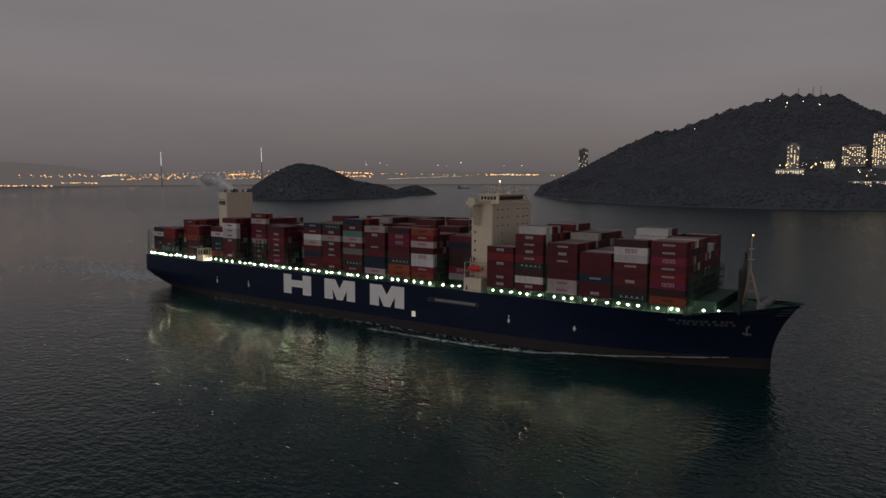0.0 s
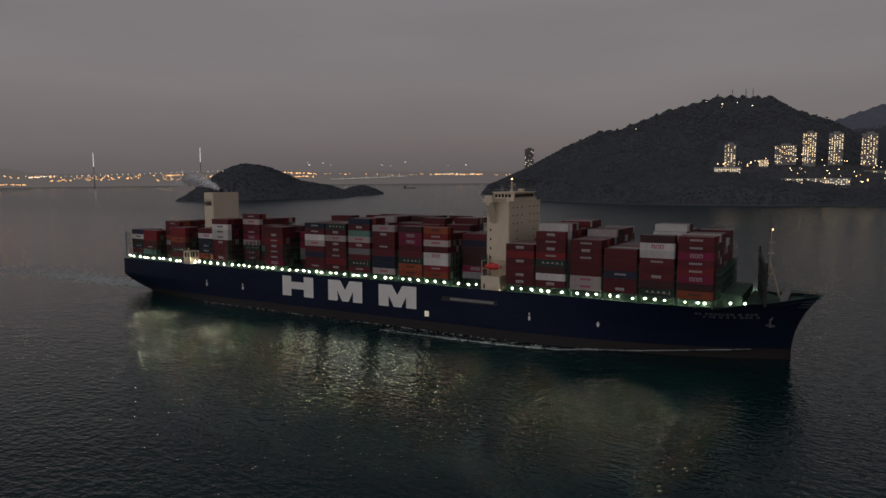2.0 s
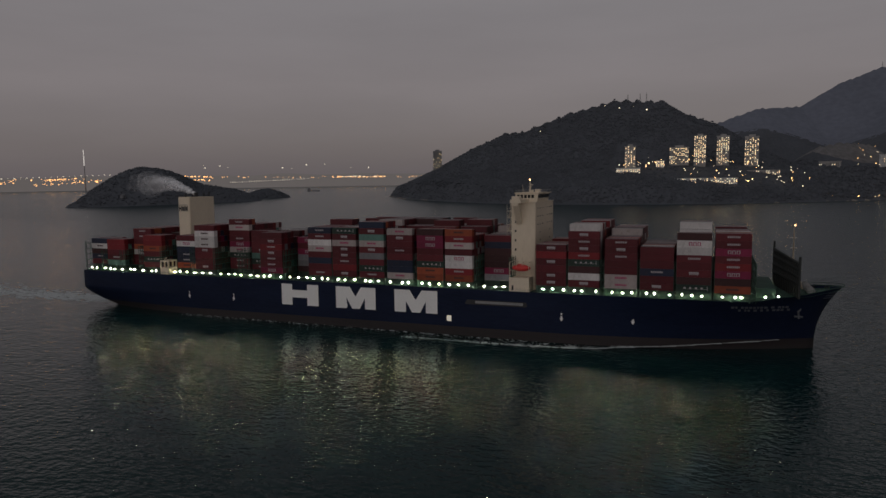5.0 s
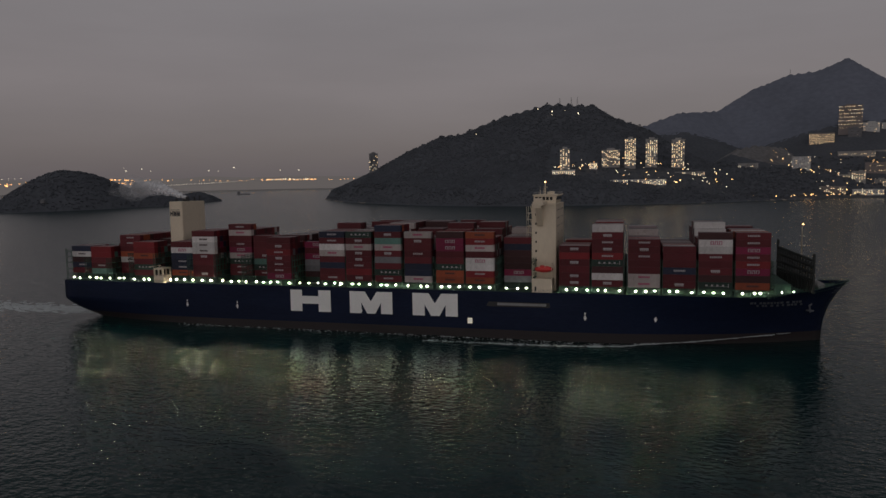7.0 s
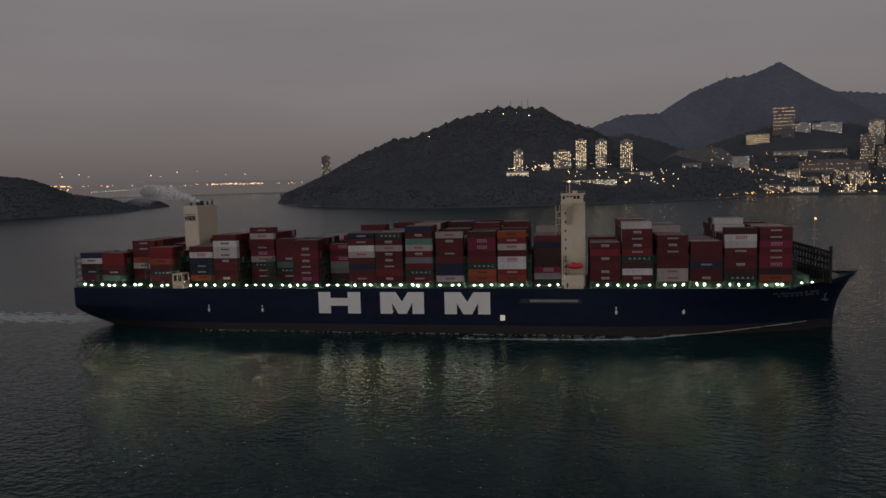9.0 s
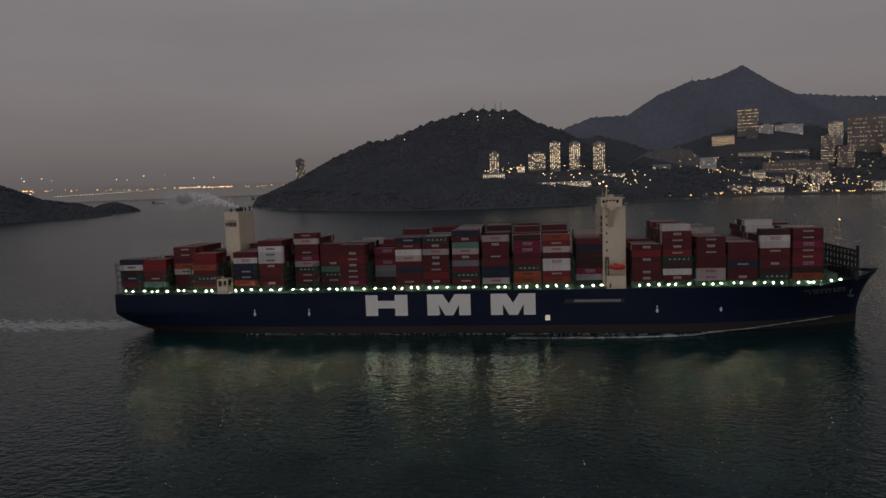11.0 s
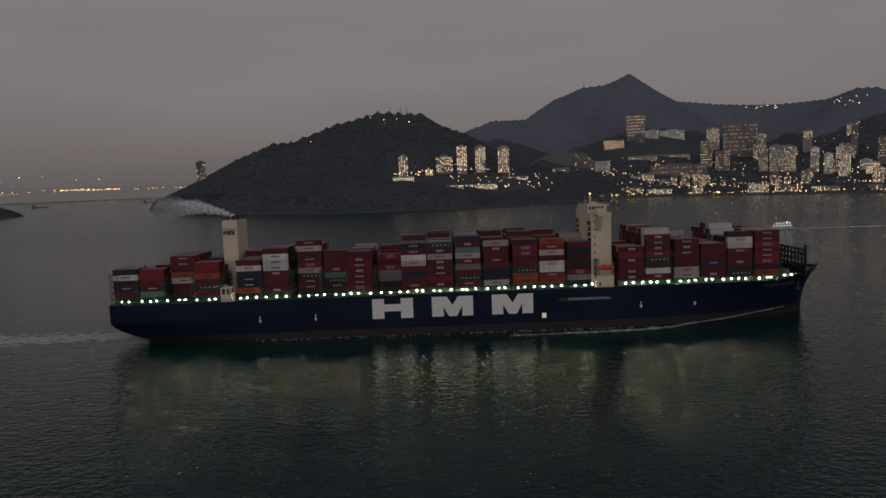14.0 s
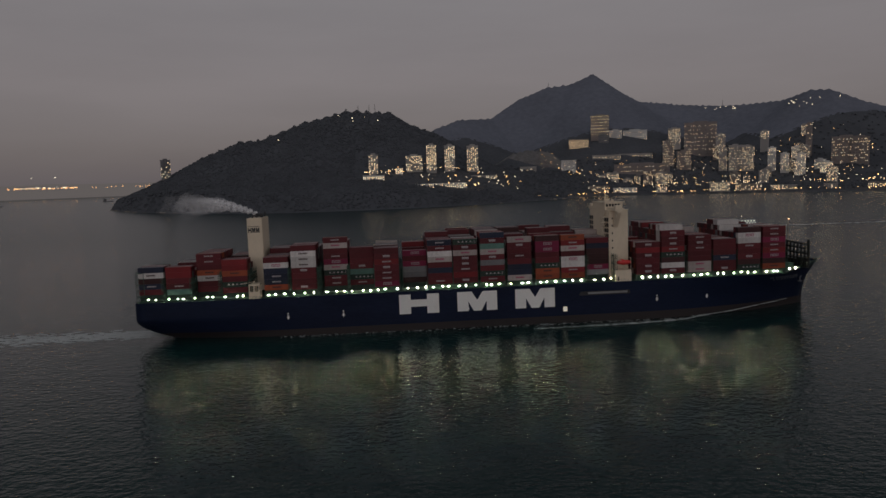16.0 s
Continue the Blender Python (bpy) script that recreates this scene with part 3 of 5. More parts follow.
def build_bridge():
    house = part("bridge_house", house_bm(), M_CREAM, ship, "cream painted accommodation tower")
    # wheelhouse
    bm = bmesh.new()
    prism_xy = [(50.2, 55.0), (61.0, 55.0), (61.6, 58.6), (50.2, 58.6)]
    prism(bm, prism_xy, -10.5, 10.5)
    box(bm, 49.8, 62.4, -11.0, 11.0, 58.6, 59.0)
    wheel = part("wheelhouse", bm, M_CREAM, ship, "cream wheelhouse with dark window band")
    for k in range(15):
        bm = bmesh.new()
        box(bm, 61.2, 61.66, -10.2 + 1.36 * k, -9.05 + 1.36 * k, 56.6, 58.1)
        part("pane", bm, M_GLASS, wheel)
    for s in (-1, 1):
        for x in (51.0, 52.8, 54.6, 56.4, 58.2):
            bm = bmesh.new()
            box(bm, x, x + 1.3, s * 10.5 - 0.06, s * 10.5 + 0.06, 56.6, 58.0)
            part("pane", bm, M_GLASS, wheel)
        # open wing with its struts
        bm = bmesh.new()
        box(bm, 51.6, 56.8, min(s * 10.5, s * 23.2), max(s * 10.5, s * 23.2), 54.6, 55.0)
        for x0, x1 in ((51.6, 51.75), (56.65, 56.8)):
            box(bm, x0, x1, min(s * 10.5, s * 23.2), max(s * 10.5, s * 23.2), 55.0, 56.2)
        box(bm, 51.6, 56.8, min(s * 23.05, s * 23.2), max(s * 23.05, s * 23.2), 55.0, 56.2)
        box(bm, 52.2, 56.0, min(s * 19.5, s * 22.6), max(s * 19.5, s * 22.6), 55.0, 57.6)
        part("bridge_wing", bm, M_CREAM, ship, "cream open bridge wing")
        # tapered bracket under the wing, with a dark brown panel on its slope
        bm = bmesh.new()
        side_pts = [(s * 19.6, 54.6), (s * 22.9, 54.6), (s * 22.9, 53.6), (s * 17.6, 45.6), (s * 16.8, 45.6), (s * 16.8, 49.0)]
        rows = [[bm.verts.new((x, y, z)) for y, z in side_pts] for x in (52.9, 55.5)]
        for k in range(6):
            q = (k + 1) % 6
            bm.faces.new((rows[0][k], rows[1][k], rows[1][q], rows[0][q]))
        bm.faces.new(rows[0])
        bm.faces.new(rows[1][::-1])
        bmesh.ops.recalc_face_normals(bm, faces=bm.faces)
        brk = part("wing_bracket", bm, M_CREAM, ship, "cream slanted box strut under the wing")
        bm = bmesh.new()
        inner = [(53.2, s * 22.2, 52.85), (55.2, s * 22.2, 52.85), (55.2, s * 18.1, 46.66), (53.2, s * 18.1, 46.66)]
        lo = [bm.verts.new(Vector(p) + Vector((0, s * 0.10, -0.08))) for p in inner]
        hi = [bm.verts.new(Vector(p) + Vector((0, -s * 0.10, 0.08))) for p in inner]
        bm.faces.new(lo)
        bm.faces.new(hi[::-1])
        for k in range(4):
            bm.faces.new((lo[k], hi[k], hi[(k + 1) % 4], lo[(k + 1) % 4]))
        part("recess", bm, M_STRUTPANEL, brk, "brown recessed panel of the strut")
    bm = bmesh.new()
    for s in (-1, 1):
        for y in (s * 16.92,):
            for z in (26, 30, 34, 38, 42, 46, 50):
                box(bm, 52.0, 52.7, y - 0.06, y + 0.06, z, z + 1.0)
    for z in (24, 27.5, 31, 34.5, 38, 41.5, 45, 48.5, 52):
        for y in (-13, -9, -4.2, 4.2, 9, 13):
            if z > 42 or y in (-9, 9):
                box(bm, 61.93, 62.06, y - 0.22, y + 0.22, z, z + 0.5)
                box(bm, 61.93, 62.06, y + 0.9 - 0.22, y + 0.9 + 0.22, z, z + 0.5)
    tagged(part("porthole_row", bm, M_GLASS, house, "small dark house windows"), kind="stuff")
    # mast on the monkey island
    bm = bmesh.new()
    tube(bm, (54.5, 0, 59.0), (54.5, 0, 64.4), 0.42, 8, 0.2)
    tube(bm, (54.5, -2.6, 61.4), (54.5, 2.6, 61.4), 0.14, 6)
    tube(bm, (54.5, -1.6, 63.0), (54.5, 1.6, 63.0), 0.12, 6)
    for y, h in ((-7.5, 3.6), (-6.0, 2.2), (6.5, 4.2), (3.6, 2.6)):
        tube(bm, (53.0, y, 59.0), (53.0, y, 59.0 + h), 0.10, 6, 0.04)
    box(bm, 55.2, 55.5, -1.9, 1.9, 62.1, 62.5)
    box(bm, 56.0, 58.5, 3.5, 6.0, 59.0, 60.3)
    tube(bm, (57.0, -5.0, 59.0), (57.0, -5.0, 60.2), 0.8, 10)
    part("radar_mast", bm, M_CREAM, ship, "cream radar mast with aerials")
    bm = bmesh.new()
    bmesh.ops.create_icosphere(bm, subdivisions=1, radius=0.34, matrix=Matrix.Translation((54.5, 0, 64.7)))
    part("mast_light", bm, M_LAMPW, ship, "glowing white mast light")
    bm = bmesh.new()
    for z in (58.9,):
        for s in (-1, 1):
            tube(bm, (50.2, s * 10.8, z + 1.1), (62.2, s * 10.8, z + 1.1), 0.06, 4)
        for x in (50.2, 62.2):
            tube(bm, (x, -10.8, z + 1.1), (x, 10.8, z + 1.1), 0.06, 4)
        for k in range(12):
            y = -10.8 + 21.6 * k / 11
            for x in (50.2, 62.2):
                tube(bm, (x, y, z), (x, y, z + 1.1), 0.05, 4)
    part("roof_rail", bm, M_GREY, ship)
    # outside stairs at the after side
    bm = bmesh.new()
    z = 22.0
    k = 0
    while z < 52:
        y0, y1 = (-14.5, -10.5) if k % 2 else (-10.5, -14.5)
        box(bm, 47.4, 50.1, -15.2, -9.8, z - 0.1, z + 0.05)
        tube(bm, (48.0 if k % 2 else 49.4, y0, z), (48.0 if k % 2 else 49.4, y1, z + 2.9), 0.28, 4)
        for y in (-15.1, -9.9):
            tube(bm, (47.5, y, z), (47.5, y, z + 2.9), 0.09, 4)
        tube(bm, (47.5, -15.1, z + 1.0), (47.5, -9.9, z + 1.0), 0.06, 4)
        z += 2.9
        k += 1
    part("outside_stairs", bm, M_CREAM, ship, "open cream steel stairs behind the tower")
    # black plates darken the after wall, for the shade inside the stair openings
    for k in range(10):
        for y in (-15.2, -11.6, 11.6, 15.2):
            bm = bmesh.new()
            box(bm, 50.05, 50.3, y - 1.4, y + 1.4, 22.6 + 2.9 * k, 24.7 + 2.9 * k)
            part("stair_opening", bm, M_BLACK, house)
    for k in (0, 3):
        bm = bmesh.new()
        bmesh.ops.create_icosphere(bm, subdivisions=1, radius=0.12, matrix=Matrix.Translation((49.9, -11.5, 24.5 + 2.9 * k)))
        part("stair_light", bm, M_LAMPW, ship)


def house_bm():
    bm = bmesh.new()
    pts = [(50.2, 17.0), (62.0, 17.0), (62.0, 54.6), (50.2, 54.6)]
    prism(bm, pts, -16.9, 16.9)
    bmesh.ops.bevel(bm, geom=[e for e in bm.edges], offset=0.25, segments=2, affect="EDGES")
    box(bm, 50.0, 62.2, -17.1, 17.1, 54.6, 55.0)
    return bm


station(50.2, 49.2, 0.87, 17.0, 0.965)
build_bridge()
STATION[0] = Matrix()


def build_side_houses():
    # lifeboat station abreast of the bridge, both sides
    for s in (-1, 1):
        station(50.6, 50.2, 0.8, 17.0, 0.95)
        bm = bmesh.new()
        ya, yb = sorted((s * 24.0, s * 17.0))
        box(bm, 50.6, 61.0, ya, yb, 15.6, 23.3)
        st = part("lifeboat_station", bm, M_CREAM, ship, "cream deckhouse under the lifeboat")
        bm = bmesh.new()
        box(bm, 52.0, 52.9, s * 24.0 - 0.05, s * 24.0 + 0.05, 17.8, 19.9)
        part("doorway", bm, M_BLACK, st)
        bm = bmesh.new()
        for x in (50.8, 54.2, 57.4, 60.8):
            tube(bm, (x, s * 23.6, 23.3), (x, s * 23.6, 32.2 if x in (54.2, 57.4) else 29.8), 0.16, 6)
            tube(bm, (x, s * 19.0, 23.3), (x, s * 19.0, 29.8), 0.16, 6)
            tube(bm, (x, s * 23.6, 29.8), (x, s * 19.0, 29.8), 0.14, 6)
        for z in (24.4, 26.6, 29.8):
            tube(bm, (50.8, s * 20.4, z), (60.8, s * 20.4, z), 0.09, 6)
        box(bm, 50.8, 53.2, min(s * 19, s * 23.6), max(s * 19, s * 23.6), 26.3, 26.5)
        tagged(part("davit", bm, M_CREAM, ship, "cream lifeboat davit frame"), kind="stuff")
        bm = bmesh.new()
        mtx = Matrix.Translation((56.6, s * 22.6, 27.4)) @ Matrix.Diagonal((4.9, 1.7, 1.45, 1))
        bmesh.ops.create_uvsphere(bm, u_segments=16, v_segments=10, radius=1.0, matrix=mtx)
        box(bm, 54.6, 56.6, s * 22.0 - 0.8, s * 22.0 + 0.8, 28.1, 29.0)
        part("lifeboat", bm, M_ORANGE, ship, "red covered lifeboat", smooth=False)
        # mooring and deckhouse abreast of the funnel
        STATION[0] = Matrix()
        bm = bmesh.new()
        ya, yb = sorted((s * 23.6, s * 17.5))
        box(bm, -134.5, -129.2, ya, yb, 17.0, 20.6)
        hut = part("aft_deckhouse", bm, M_CREAM, ship, "cream open deckhouse by the funnel")
        for x in (-134.2, -131.9, -129.5):
            for y in (s * 23.3, s * 17.8):
                bm = bmesh.new()
                box(bm, x - 0.3, x + 0.3, y - 0.3, y + 0.3, 20.6, 23.6)
                part("column", bm, M_CREAM, hut)
        bm = bmesh.new()
        box(bm, -134.5, -129.2, ya, yb, 23.6, 24.3)
        part("roof", bm, M_CREAM, hut)
        bm = bmesh.new()
        tube(bm, (-133, s * 22.5, 24.3), (-131.5, s * 22.0, 25.6), 0.16, 6)
        tube(bm, (-131.5, s * 22.0, 25.6), (-138.0, s * 22.6, 24.6), 0.14, 6)
        part("provision_crane", bm, M_CREAM, ship, "small cream deck crane")
    # funnel
    STATION[0] = Matrix.Translation((-5.1, 4.8, 1.9))
    bm = bmesh.new()
    prism(bm, [(-132.0, 17.0), (-124.3, 17.0), (-124.3, 54.3), (-132.0, 54.3)], -11.0, 8.1)
    bmesh.ops.bevel(bm, geom=[e for e in bm.edges], offset=0.3, segments=2, affect="EDGES")
    fun = part("funnel", bm, M_CREAM, ship, "tall cream funnel casing")
    bm = bmesh.new()
    for x, y, r, h in ((-129.5, -8.0, 0.55, 1.6), (-128.0, -4.0, 0.9, 2.2), (-125.6, -4.4, 0.9, 2.2), (-126.5, 2.6, 0.5, 1.9), (-129.5, 0.8, 0.6, 1.7), (-125.4, 5.4, 0.4, 2.6)):
        pipe = bmesh.new()
        tube(pipe, (x, y, 54.2), (x, y, 54.3 + h), r, 10)
        part("exhaust_pipe", pipe, M_BLACK, fun, "soot-black exhaust pipe")
    for k in range(7):
        x = -131.7 + 7.2 * k / 6
        tube(bm, (x, -10.7, 54.3), (x, -10.7, 55.4), 0.06, 4)
    tube(bm, (-131.7, -10.7, 55.4), (-124.5, -10.7, 55.4), 0.06, 4)
    part("rail", bm, M_BLACK, fun, "dark thin funnel top rail")
    bm = bmesh.new()
    for k, shape in enumerate((SLAB, NOTCHED, NOTCHED)):
        x = -131.5 + k * 2.0
        prism(bm, [(x + a * 1.75, 46.8 + b * 2.6) for a, b in shape], -11.07, -10.95)
    box(bm, -131.5, -125.6, -11.07, -10.95, 49.9, 50.15)
    part("funnel_mark", bm, M_BLACK, fun, "dark painted funnel mark")


build_side_houses()
STATION[0] = Matrix()


def build_foredeck():
    # breakwater: slanting ladder-like frame across the deck
    bm = bmesh.new()
    posts = []
    for k in range(15):
        y = -18.2 + 36.4 * k / 14
        x = 163.5 - 5.6 * (y + 18.2) / 36.4
        zb, zt = deck_z(x - 5) - 0.6, 34.2 + 3.0 * (y + 18.2) / 36.4
        post = bmesh.new()
        w = 0.75 if k in (0, 14) else 0.42
        box(post, x - 0.35, x + 0.35, y - w, y + w, zb, zt + 1.6 if k in (0, 14) else zt - 2.2)
        posts.append(part("post", post, M_DARKSTEEL))
    for h in (4.0, 7.0, 10.0, 12.5):
        a = Vector((163.5, -18.2, 20.4 + h))
        b = Vector((157.9, 18.2, 20.4 + h + 2.2 * h / 12))
        tube(bm, a, b, 0.62, 6)
    a0, b0 = Vector((163.5, -18.2, 19)), Vector((157.9, 18.2, 19))
    vs = [bm.verts.new(p) for p in (a0, b0, b0 + Vector((0, 0, 4.6)), a0 + Vector((0, 0, 4.6)))]
    ws = [bm.verts.new(v.co + Vector((0.15, 0, 0))) for v in vs]
    bm.faces.new(vs)
    bm.faces.new(ws[::-1])
    for i in range(4):
        bm.faces.new((vs[i], ws[i], ws[(i + 1) % 4], vs[(i + 1) % 4]))
    frame_ob = part("breakwater", bm, M_DARKSTEEL, ship, "blackened steel breakwater frame across the foredeck")
    for post in posts:
        post.parent = frame_ob
    # foremast: braced lower tripod, then a pole
    bm = bmesh.new()
    top = Vector((163.1, 0, 34.0))
    for dx, dy in ((-1.6, -2.6), (-1.6, 2.6), (3.4, -1.6), (3.4, 1.6)):
        tube(bm, (163.1 + dx, dy, 20.0), top, 0.28, 6)
    for z, k in ((25.0, 0.64), (29.0, 0.36)):
        ring = [Vector((163.1 + dx * k, dy * k, z)) for dx, dy in ((-1.6, -2.6), (-1.6, 2.6), (3.4, 1.6), (3.4, -1.6))]
        for p, q in zip(ring, ring[1:] + ring[:1]):
            tube(bm, p, q, 0.15, 5)
    tube(bm, top, (163.1, 0, 46.6), 0.26, 8, 0.14)
    box(bm, 162.2, 164.2, -1.1, 1.1, 37.6, 37.75)
    box(bm, 162.3, 164.0, -0.9, 0.9, 42.0, 42.12)
    tube(bm, (162.4, -1.0, 38.8), (162.4, 1.0, 38.8), 0.07, 4)
    part("foremast", bm, M_YELLOW, ship, "buff painted foremast on braced legs")
    bm = bmesh.new()
    bmesh.ops.create_icosphere(bm, subdivisions=1, radius=0.30, matrix=Matrix.Translation((163.4, 0, 47.4)))
    part("foremast_light", bm, M_LAMPW, ship, "glowing foremast light")
    # winches and bollards
    for y in (-7.0, 0.0, 7.0):
        bm = bmesh.new()
        z = deck_z(166) - 1.0
        tube(bm, (168.5, y - 2.0, z + 1.3), (168.5, y + 2.0, z + 1.3), 1.0, 12)
        for q in (-2.1, 0, 2.1):
            tube(bm, (168.5, y + q - 0.1, z + 1.3), (168.5, y + q + 0.1, z + 1.3), 1.4, 12)
        box(bm, 167.4, 169.6, y - 2.4, y + 2.4, z, z + 0.5)
        part("mooring_winch", bm, M_GREY, ship, "grey mooring winch on the forecastle")
    for s in (-1, 1):
        for x in (165.5, 171.0, 175.5):
            bm = bmesh.new()
            b = hull_half(x - 6.5, deck_z(x - 6.5)) - 1.6
            z = deck_z(x - 5) - 1.0
            for d in (-0.6, 0.6):
                tube(bm, (x + d, s * b, z), (x + d, s * b, z + 1.0), 0.3, 8)
            part("bollard", bm, M_BLACK, ship)
    # green forward hatch apron
    bm = bmesh.new()
    box(bm, 147.5, 156.0, -17.0, 17.0, 16.9, 22.2)
    part("fore_hatch", bm, M_DECK, ship, "green painted foredeck platform")
    # stern ladder frame
    station(-182.6, -189.2, 1.0, 17.0, 1.08)
    for s in (-1, 1):
        bm = bmesh.new()
        for x in (-182.6, -181.8):
            for y in (s * 20.6, s * 12.0, s * 4.0):
                tube(bm, (x, y, 16.9), (x, y, 32.0), 0.14, 5)
        for z in (19.6, 22.4, 25.2, 28.0, 30.6):
            for x in (-182.6, -181.8):
                tube(bm, (x, s * 20.6, z), (x, s * 1.0, z), 0.11, 5)
            tube(bm, (-182.6, s * 20.6, z), (-178.6, s * 21.0, z), 0.10, 5)
        tube(bm, (-178.6, s * 21.0, 16.9), (-178.6, s * 21.0, 31.0), 0.12, 5)
        part("stern_lashing_frame", bm, M_STEEL, ship, "dark steel frame at the stern")


station(163.1, 156.6, 1.0, 18.4, 0.89)
build_foredeck()
STATION[0] = Matrix()


def build_deck_lights():
    """Flood lamps hung under the outer columns along both sides."""
    bm = bmesh.new()
    box(bm, -0.28, 0.28, -0.10, 0.12, -0.22, 0.26)
    box(bm, -0.1, 0.1, 0.12, 0.6, 0.10, 0.22)
    box(bm, -0.28, 0.28, -0.34, -0.10, 0.20, 0.26)
    lamp0 = part("deck_light", bm, M_STEEL, ship, "glowing white deck floodlight")
    bm = bmesh.new()
    prism(bm, [(-0.19, -0.14), (0.19, -0.14), (0.20, 0.12), (-0.20, 0.12)], -0.32, -0.105)
    lens0 = part("lens", bm, M_LAMP, lamp0, "bright lamp lens")
    r = random.Random(3)
    xs = []
    for b in BAYS:
        for d in (2.0, 6.1, 10.2):
            xs.append(b[0] + d + r.uniform(-1.1, 1.1))
    xs += [146.0, 150.5]
    first = True
    for x in xs:
        if 48.5 < x < 60 or x < -184:
            continue
        for s in (-1, 1):
            inset = 0.55 if x < 115 else 0.9
            loc = Vector((x, s * (hull_half(x, 18.9) - inset), 18.9 + r.uniform(-0.2, 0.2)))
            if first:
                lamp0.location, first = loc, False
                o = lamp0
            else:
                o = clone(lamp0, loc, ship)
                o["label"] = "glowing white deck floodlight"
                clone(lens0, (0, 0, 0), o)
            o.rotation_euler = (0, 0, 0 if s < 0 else math.pi)


build_deck_lights()

# ---- land ----
M_WOOD = mat("dark_woodland", (0.082, 0.087, 0.100), rough=0.9, var=0.18, scale=0.05, bump=0.1, bscale=0.12, stain=0.5, stain_color=(0.062, 0.068, 0.080), spec=0.1)
M_CROWN = mat("tree_crown_leaves", (0.084, 0.090, 0.103), rough=0.9, var=0.15, scale=0.08, bump=0.08, bscale=0.4, spec=0.1)
# far ridge: distance haze is painted in as a paler, bluer ground colour
M_HAZE_RIDGE = mat("grassy_scrub", (0.148, 0.158, 0.195), rough=0.95, var=0.15, scale=0.02, bump=0.1, bscale=0.05, stain=0.4, stain_color=(0.118, 0.123, 0.145), spec=0.05)
M_BARE = mat("bare_earth", (0.165, 0.158, 0.160), rough=0.95, var=0.25, scale=0.03, bump=0.2, bscale=0.06, stain=0.5, stain_color=(0.12, 0.116, 0.118), spec=0.05)
M_ROCK = mat("shore_rock", (0.22, 0.19, 0.16), rough=0.85, var=0.35, scale=0.2, bump=0.5, bscale=0.3)
M_CONC = [mat("apartment_wall_" + n, c, rough=0.8, var=0.12, scale=0.15, stain=0.25, stain_color=(0.2, 0.17, 0.15)) for n, c in (("grey", (0.15, 0.15, 0.16)), ("pink", (0.20, 0.175, 0.17)), ("pale", (0.28, 0.27, 0.265)), ("white", (0.48, 0.48, 0.48)))]
M_DIMWIN = mat("dark_window_pane", (0.03, 0.032, 0.035), rough=0.15, var=0.2)
M_WARM = glow("warm_lit_window", (1.0, 0.70, 0.38), 2.2)
M_COOL = glow("cool_lit_window", (1.0, 0.88, 0.62), 1.6)
M_STREET = glow("sodium_street_lamp", (1.0, 0.55, 0.20), 7.0)
M_STREETW = glow("white_street_lamp", (1.0, 0.84, 0.56), 3.4)

SHORE = [(-925, 1921), (-867, 1728), (-717, 1519), (-560, 1377), (-381, 1251), (-239, 1202), (-104, 1203), (35, 1233), (188, 1281), (362, 1400), (477, 1478), (563, 1541), (657, 1548), (815, 1479), (968, 1408), (1136, 1335), (1408, 1227), (1709, 1120)]
SX, SY = [p[0] for p in SHORE], [p[1] for p in SHORE]
RIDGE_A = [(-761, 1537, 14), (-715, 1625, 50), (-728, 1758, 62), (-620, 1843, 152), (-486, 1783, 197), (-426, 1768, 201), (-355, 1775, 225), (-289, 1811, 255), (-221, 1813, 270), (-166, 1872, 292), (-34, 1904, 287), (22, 1928, 251), (112, 1903, 218)]
RIDGE_B = [(150, 2871, 281), (292, 2919, 336), (479, 3088, 351), (650, 3225, 459), (811, 3277, 525), (929, 3261, 534), (1037, 3234, 579), (1125, 3206, 503), (1270, 3192, 430), (1494, 3150, 402)]
RIDGE_C = [(1494, 3150, 402), (1681, 3099, 387), (1782, 3009, 386), (1894, 2902, 390), (1979, 2814, 428), (2030, 2763, 423), (2124, 2662, 358), (2274, 2636, 310), (2509, 2576, 281)]
RIDGE_D = [(-230, 1480, 100), (-72, 1432, 84), (38, 1539, 88), (141, 1582, 87), (209, 1607, 84), (353, 1744, 77), (605, 2072, 79)]
RIDGE_G = [(-226, 1451, 66), (-73, 1385, 64), (-15, 1380, 43), (50, 1386, 40), (128, 1416, 39), (234, 1545, 45)]
RIDGE_H = [(-675, 1559, 52), (-542, 1498, 66), (-388, 1429, 68), (-244, 1439, 68)]
RIDGE_E = [(695, 2630, 62), (910, 2690, 150), (1084, 2700, 140), (1224, 2628, 128), (1372, 2534, 120), (1549, 2446, 132), (1677, 2339, 116), (1827, 2239, 92), (2191, 2158, 80)]
RIDGE_J = [(405, 2330, 105), (470, 2420, 150), (537, 2480, 166), (640, 2560, 158)]
RIDGE_F = [(852, 2525, 75), (1133, 2453, 63), (1294, 2298, 57), (1425, 2164, 52), (1486, 2089, 41), (1712, 2141, 74)]


def dense(line, step=30.0):
    out = []
    for a, b in zip(line, line[1:]):
        n = max(1, int(math.dist(a[:2], b[:2]) / step))
        out += [tuple(p + (q - p) * i / n for p, q in zip(a, b)) for i in range(n)]
    return np.array(out + [line[-1]])


